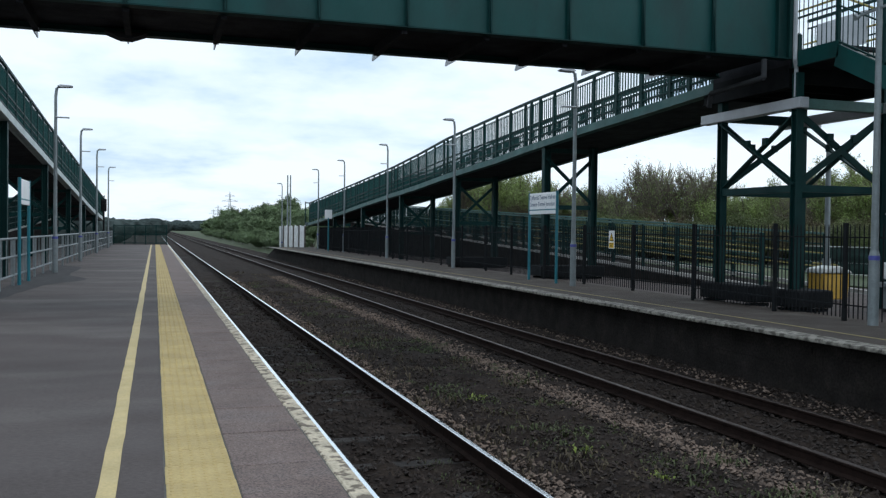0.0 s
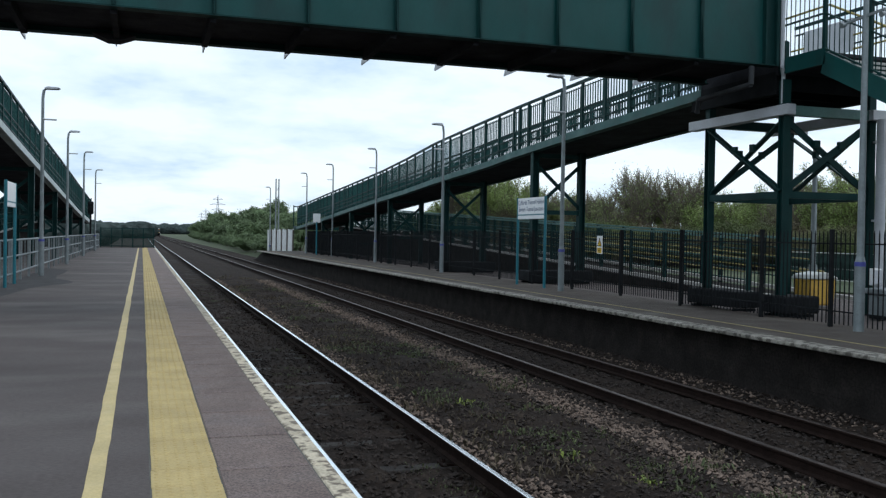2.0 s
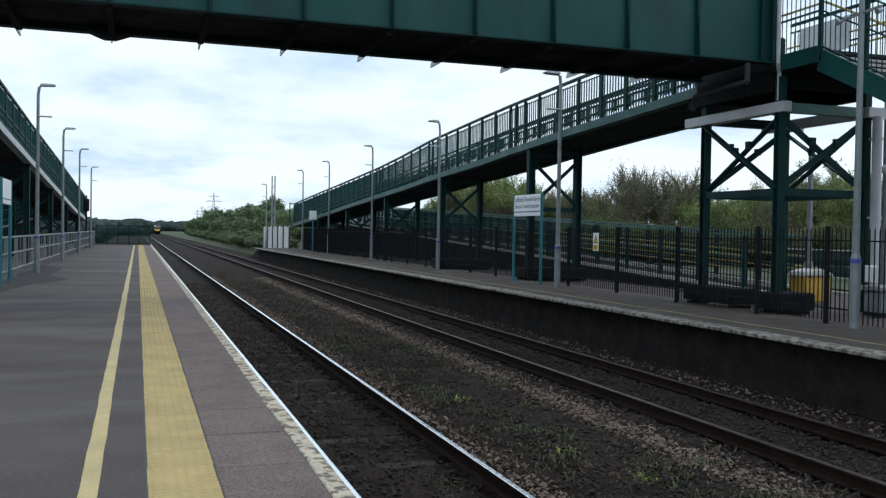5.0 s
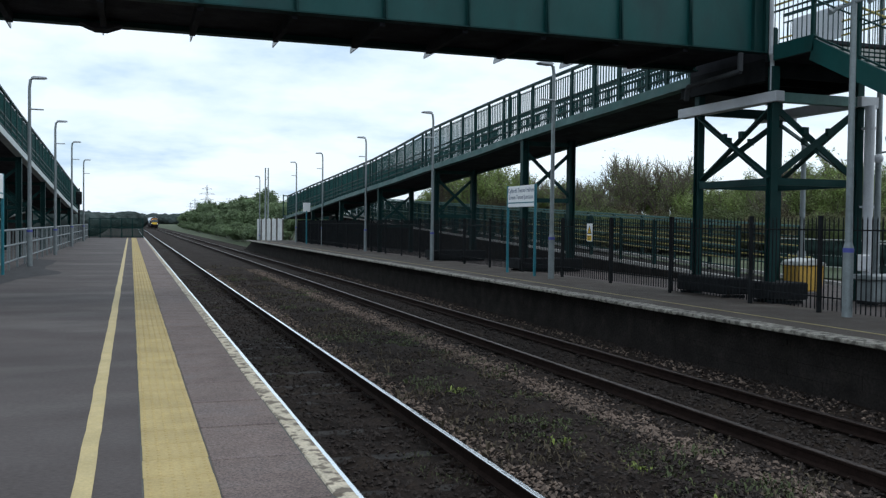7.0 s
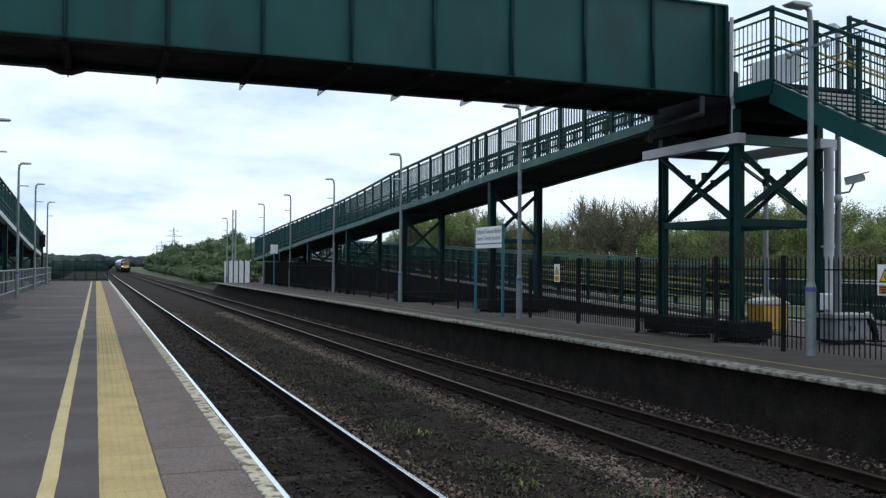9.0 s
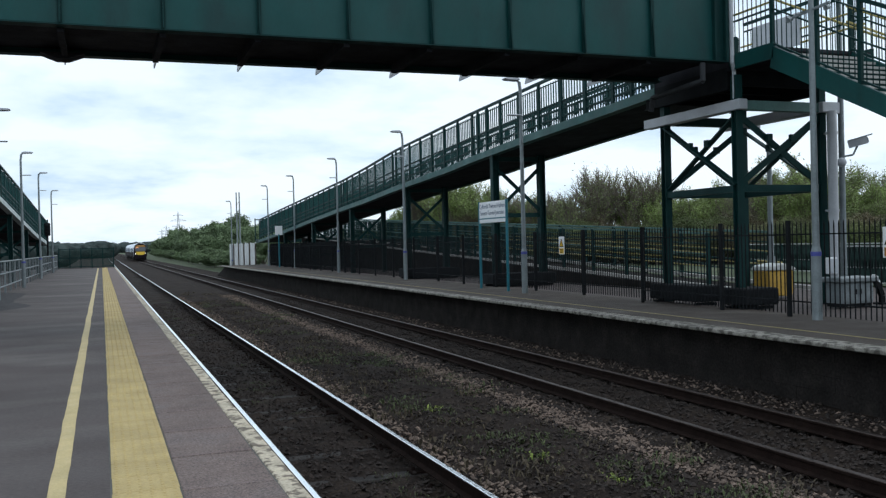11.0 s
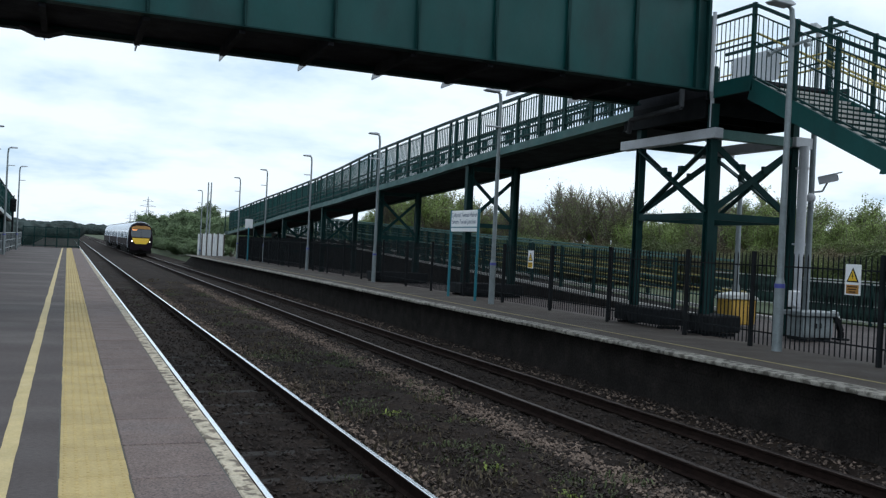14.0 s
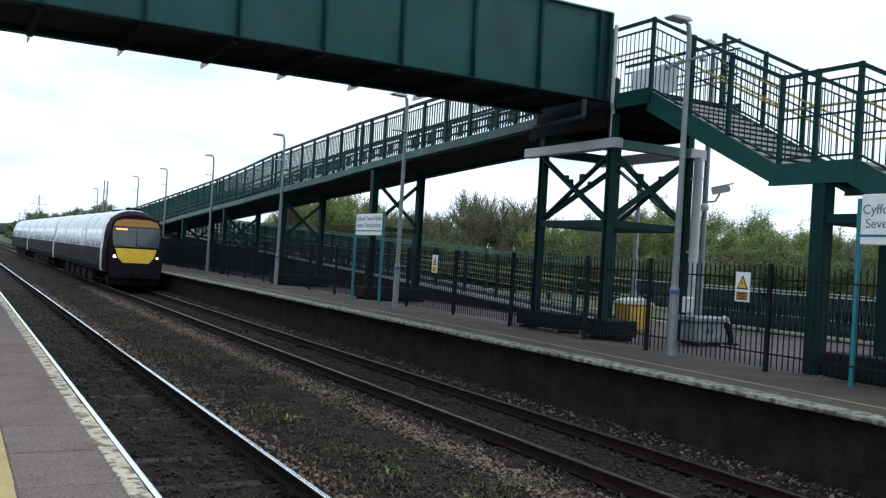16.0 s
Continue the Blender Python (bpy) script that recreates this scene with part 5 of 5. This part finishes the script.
def weed_spots(count, x, sx, power, small, large):
    return [(x + rr.gauss(0, sx), 5.5 + 48 * rr.random() ** power, rr.uniform(small, large)) for _ in range(count)]


def weed_drifts(count, drifts, x, sx, small, large):
    """Weeds gathered in drifts along the bed, thin between them."""
    heads = [(x + rr.gauss(0, sx), 6.0 + 40 * rr.random() ** 1.1, rr.uniform(0.25, 0.7)) for _ in range(drifts)]
    spots = []
    for _ in range(count):
        hx, hy, w = rr.choice(heads)
        spots.append((hx + rr.gauss(0, 0.45 * w), hy + rr.gauss(0, 1.5 * w), rr.uniform(small, large)))
    return spots


weeds("green_weeds", M_WEED, "low green weeds growing in the ballast", weed_drifts(170, 26, 5.1, 0.42, 0.4, 1.1), 0.085, 0.18, 42, 1)
weeds("dry_grass", M_DRY, "dry brown grass tufts in the ballast", weed_spots(150, 5.0, 0.7, 1.3, 0.5, 1.2), 0.10, 0.22, 40, 3)
weeds("yellow_weeds", M_WEEDYEL, "yellow-green flowering weeds in the ballast", [(5.0, 6.95, 0.9), (5.3, 6.0, 0.6), (4.85, 9.6, 0.8), (5.05, 8.3, 0.8), (4.75, 13.0, 0.8)], 0.09, 0.11, 60, 2)
weeds("track_moss", M_WEED, "sparse moss between the rails", weed_spots(40, 2.7, 0.35, 1.2, 0.3, 0.6), 0.07, 0.2, 30, 5)


# ---- pylons and distance ----
def pylon(x, y, h):
    t = thing("pylon", "grey lattice electricity pylon in the distance", "pylon", at=(x, y, -1), group="pylons")
    lw = h * 0.0085
    for sx in (-1, 1):
        for sy in (-1, 1):
            bm = B()
            add_bar(bm, (sx * h * 0.09, sy * h * 0.09, 0), (sx * h * 0.022, sy * h * 0.022, h * 0.68), lw)
            add_bar(bm, (sx * h * 0.022, sy * h * 0.022, h * 0.68), (0, 0, h), lw)
            part("leg", bm, M_PYLON, t)
    for z, w in ((0.62, 0.16), (0.76, 0.20), (0.89, 0.13)):
        bm = B()
        add_bar(bm, (-w * h, 0, z * h), (w * h, 0, z * h), lw)
        add_bar(bm, (-w * h, 0, z * h), (0, 0, z * h + 0.05 * h), lw * 0.7)
        add_bar(bm, (w * h, 0, z * h), (0, 0, z * h + 0.05 * h), lw * 0.7)
        part("cross_arm", bm, M_PYLON, t)
    for k in range(6):
        a, b = k / 6 * 0.68, (k + 1) / 6 * 0.68
        wa, wb = 0.09 - 0.1 * a, 0.09 - 0.1 * b
        bm = B()
        for s in (-1, 1):
            add_bar(bm, (s * wa * h, -wa * h, a * h), (-s * wb * h, -wb * h, b * h), lw * 0.6)
        part("lattice", bm, M_PYLON, t)
    return t


pylon(77, 1000, 42)
pylon(97, 1500, 40)
pylon(90, 1500, 34)
pylon(112, 1650, 35)


# ---- train ----
def hull(half, drop=0.0, narrow=1.0):
    """Half outline of a coach above the rail, from the sill up over the roof."""
    pts = [(1.30, 0.80), (1.35, 0.95), (1.36, 1.25), (1.36, 1.70), (1.30, 2.60), (1.23, 3.0), (1.05, 3.37), (0.72, 3.60), (0.38, 3.73), (0.0, 3.77)]
    pts = [(x * narrow, z - drop * max(0, (z - 1.0) / 2.77)) for x, z in pts]
    return pts if half else pts + [(-x, z) for x, z in pts[-2::-1]]


def loft(bm, rings):
    prev = None
    for y, ring in rings:
        vs = [bm.verts.new((x, y, z)) for x, z in ring]
        if prev:
            for i in range(len(vs) - 1):
                bm.faces.new((prev[i], prev[i + 1], vs[i + 1], vs[i]))
            bm.faces.new((prev[-1], prev[0], vs[0], vs[-1]))
        else:
            bm.faces.new(vs)
        prev = vs
    bm.faces.new(prev[::-1])
    bmesh.ops.recalc_face_normals(bm, faces=bm.faces[:])


def panel_on_side(s, y0, y1, z0, z1, out=0.006, thick=0.03):
    """A panel that lies on the coach side between two heights, following its lean."""
    def x_at(z):
        p = hull(True)
        for (xa, za), (xb, zb) in zip(p, p[1:]):
            if za <= z <= zb:
                return xa + (xb - xa) * (z - za) / (zb - za)
        return 1.2
    bm = B()
    zs = [z0 + (z1 - z0) * k / 4 for k in range(5)]
    o = [(s * (x_at(z) + out), z) for z in zs] + [(s * (x_at(z) - thick), z) for z in reversed(zs)]
    add_prism(bm, o, "y", y0, y1)
    return bm


def coach(train, at, cab, length=23.2, rear=False):
    """Coach from y = at (towards the camera) to at + length, in the train's own space; the rail top is z = 0."""
    bm = B()
    if cab:
        rings = [(at + 0.26, hull(False, 0.28, 0.92)), (at + 0.50, hull(False, 0.16, 0.96)), (at + 0.95, hull(False, 0.08, 0.98)), (at + 1.5, hull(False)), (at + length, hull(False))]
    else:
        rings = [(at, hull(False)), (at + length, hull(False))]
    if rear:
        rings = rings[:-1] + [(at + length - 1.8, hull(False)), (at + length - 0.9, hull(False, 0.1, 0.97)), (at + length, hull(False, 0.6, 0.86))]
    loft(bm, rings)
    body = part("body", bm, M_SILVER, train, "silver coach body with a grey lower side", soft=True)
    y_first = at + (1.6 if cab else 0.25)
    for s in (-1, 1):
        part("lower_panel", panel_on_side(s, y_first, at + length - 0.05, 1.12, 1.88, 0.010), M_COACHGREY, body, "dull grey lower side panel")
        part("skirt", panel_on_side(s, y_first, at + length - 0.05, 0.81, 1.11, 0.010), M_UNDER, body, "black dusty lower skirt")
        n = 11
        span = (at + length - 0.9 - y_first) / n
        for k in range(n):
            if k in (3, 8):
                part("door", panel_on_side(s, y_first + span * k + 0.1, y_first + span * (k + 1) - 0.3, 1.90, 2.85, 0.012), M_SILVER, body, "silver sliding door leaf")
                part("window", panel_on_side(s, y_first + span * k + 0.45, y_first + span * (k + 1) - 0.65, 1.97, 2.72, 0.018), M_SIDEGLASS, body)
            else:
                part("window", panel_on_side(s, y_first + span * k + 0.1, y_first + span * (k + 1) - 0.1, 1.92, 2.78, 0.006), M_SIDEGLASS, body)
    for k in range(5):
        bm = B()
        add_box(bm, (0, at + 4 + k * 4.2, 3.74), (0.9, 1.8, 0.12))
        bev(bm, 0.04)
        part("roof_unit", bm, M_COACHGREY, body)
    for k in range(5):
        bm = B()
        y = at + 6.2 + k * 2.6
        add_box(bm, (0, y, 0.42), (2.3, 1.9 - 0.3 * (k % 2), 0.55))
        bev(bm, 0.05)
        part("underfloor_box", bm, M_UNDER, body)
    for y in (at + 3.2, at + length - 3.2):
        bm = B()
        add_box(bm, (0, y, 0.48), (2.1, 2.9, 0.16))
        for s in (-1, 1):
            add_box(bm, (s * 0.98, y, 0.46), (0.14, 3.2, 0.22))
            add_tube(bm, (s * 0.98, y - 0.4, 0.55), (s * 0.98, y - 0.4, 0.8), 0.13, n=8)
            add_tube(bm, (s * 0.98, y + 0.4, 0.55), (s * 0.98, y + 0.4, 0.8), 0.13, n=8)
        bogie = part("bogie", bm, M_UNDER, train, "dark dusty bogie frame")
        for dy in (-1.3, 1.3):
            bm = B()
            for s in (-1, 1):
                add_tube(bm, (s * 0.69, y + dy, 0.42), (s * 0.82, y + dy, 0.42), 0.42, n=24)
                add_tube(bm, (s * 0.67, y + dy, 0.42), (s * 0.69, y + dy, 0.42), 0.45, n=24)
            add_tube(bm, (-0.7, y + dy, 0.42), (0.7, y + dy, 0.42), 0.08, n=10)
            wheel = part("wheelset", bm, M_UNDER, bogie)
    if rear:
        return body
    bm = B()
    add_box(bm, (0, at + length + 0.35, 2.0), (1.5, 0.75, 2.4))
    bev(bm, 0.06)
    part("gangway", bm, M_UNDER, train, "dark gangway bellows")
    return body


train = thing("passenger_train", "three-coach diesel train with silver sides and a yellow cab front", "train", at=(7.7, 45.3, RAIL_Z))
coach(train, 0.0, True)
coach(train, 23.9, False)
coach(train, 47.8, False, rear=True)
# cab skin
bm = B()
loft(bm, [(0.24, [(x * 1.012, z + 0.012) for x, z in hull(False, 0.28, 0.92)]), (0.49, [(x * 1.012, z + 0.012) for x, z in hull(False, 0.16, 0.96)]),
          (0.94, [(x * 1.010, z + 0.012) for x, z in hull(False, 0.08, 0.98)]), (1.05, [(x * 1.008, z + 0.01) for x, z in hull(False, 0.06, 0.984)])])
cabskin = part("cab_shell", bm, M_PLUM, train, "dark plum cab shell", soft=True)


def cab_panel(outline, y_low, y_high, thick=0.03):
    """A slightly raked flat panel on the cab front: outline in x and height; y at heights 1.0 and 3.4."""
    bm = B()

    def y_at(z):
        return y_low + (y_high - y_low) * (z - 1.0) / 2.4
    lo = [bm.verts.new((x, y_at(z), z)) for x, z in outline]
    hi = [bm.verts.new((x, y_at(z) + thick, z)) for x, z in outline]
    k = len(outline)
    for i in range(k):
        bm.faces.new((lo[i], lo[(i + 1) % k], hi[(i + 1) % k], hi[i]))
    bm.faces.new(lo)
    bm.faces.new(hi[::-1])
    bmesh.ops.recalc_face_normals(bm, faces=bm.faces[:])
    return bm


FY0, FY1 = -0.12, 0.16
part("front_plate", cab_panel([(-1.10, 0.55), (1.10, 0.55), (1.17, 1.3), (1.18, 2.6), (1.13, 3.0), (0.98, 3.27), (0.6, 3.42), (-0.6, 3.42), (-0.98, 3.27), (-1.13, 3.0), (-1.18, 2.6), (-1.17, 1.3)], FY0, FY1, 0.35), M_PLUM, cabskin, "dark plum front plate")
part("windscreen", cab_panel([(-1.0, 2.0), (1.0, 2.0), (1.08, 2.5), (1.05, 2.9), (-1.05, 2.9), (-1.08, 2.5)], FY0 - 0.012, FY1 - 0.012), M_COACHGLASS, cabskin, "dark cab windscreen")
part("windscreen_pillar", cab_panel([(-0.012, 2.04), (0.012, 2.04), (0.012, 2.88), (-0.012, 2.88)], FY0 - 0.018, FY1 - 0.018), M_PLUM, cabskin)
part("visor", cab_panel([(-1.04, 2.94), (1.04, 2.94), (0.92, 3.17), (0.55, 3.29), (-0.55, 3.29), (-0.92, 3.17)], FY0 - 0.012, FY1 - 0.012), M_VISOR, cabskin, "amber yellow band above the windscreen")
part("destination_display", cab_panel([(-0.93, 2.77), (-0.42, 2.77), (-0.42, 2.84), (-0.93, 2.84)], FY0 - 0.020, FY1 - 0.020, 0.012), M_DEST, cabskin, "lit amber destination display")
part("nose_panel", cab_panel([(-0.58, 1.26), (0.58, 1.26), (0.80, 1.5), (0.93, 1.92), (-0.93, 1.92), (-0.80, 1.5)], FY0 - 0.014, FY1 - 0.014), M_TRAINYELLOW, cabskin, "bright yellow nose panel")
for s in (-1, 1):
    bm = cab_panel([(s * 0.80, 1.44), (s * 0.92, 1.40), (s * 1.08, 1.52), (s * 1.08, 1.70), (s * 0.92, 1.62)], FY0 - 0.02, FY1 - 0.02)
    cl = part("lamp_cluster", bm, M_BLACK, cabskin, "dark lamp cluster")
    bm = B()
    add_tube(bm, (s * 0.95, FY0 + 0.02, 1.53), (s * 0.95, FY0 + 0.12, 1.53), 0.06 if s < 0 else 0.05, n=14)
    part("headlight", bm, M_HEADLAMP if s < 0 else M_TAILLAMP, cl, "lit white headlight")
    bm = B()
    add_bar(bm, (s * 0.45, FY0 + 0.08, 2.0), (s * 0.45 - 0.5, FY0 + 0.095, 2.12), 0.02)
    part("wiper", bm, M_BLACK, cabskin)
bm = B()
add_prism(bm, [(-1.15, 0.20), (1.15, 0.20), (1.22, 0.60), (-1.22, 0.60)], "y", 0.0, 0.5)
bev(bm, 0.05)
part("valance", bm, M_UNDER, cabskin, "black front valance")
bm = B()
add_box(bm, (0, -0.25, 0.70), (0.34, 0.5, 0.30))
bev(bm, 0.03)
add_tube(bm, (0, -0.05, 0.70), (0, 0.4, 0.70), 0.1, n=10)
part("coupler", bm, M_UNDER, cabskin, "black automatic coupler")
bm = B()
add_box(bm, (0.05, 1.9, 3.80), (0.6, 0.5, 0.16))
bev(bm, 0.03)
part("roof_box", bm, M_PLUM, cabskin)


def motions():
    walk(train, [(t, pose(7.7, (44.0 if t == 16.0 else 44.5) + 31.2 * (16.0 - t) + max(0.0, 3.0 - t) * 5.0, RAIL_Z)) for t in (0.0, 2.0, 4.0, 6.0, 8.0, 10.0, 12.0, 14.0, 15.0, 16.0)])


motions()
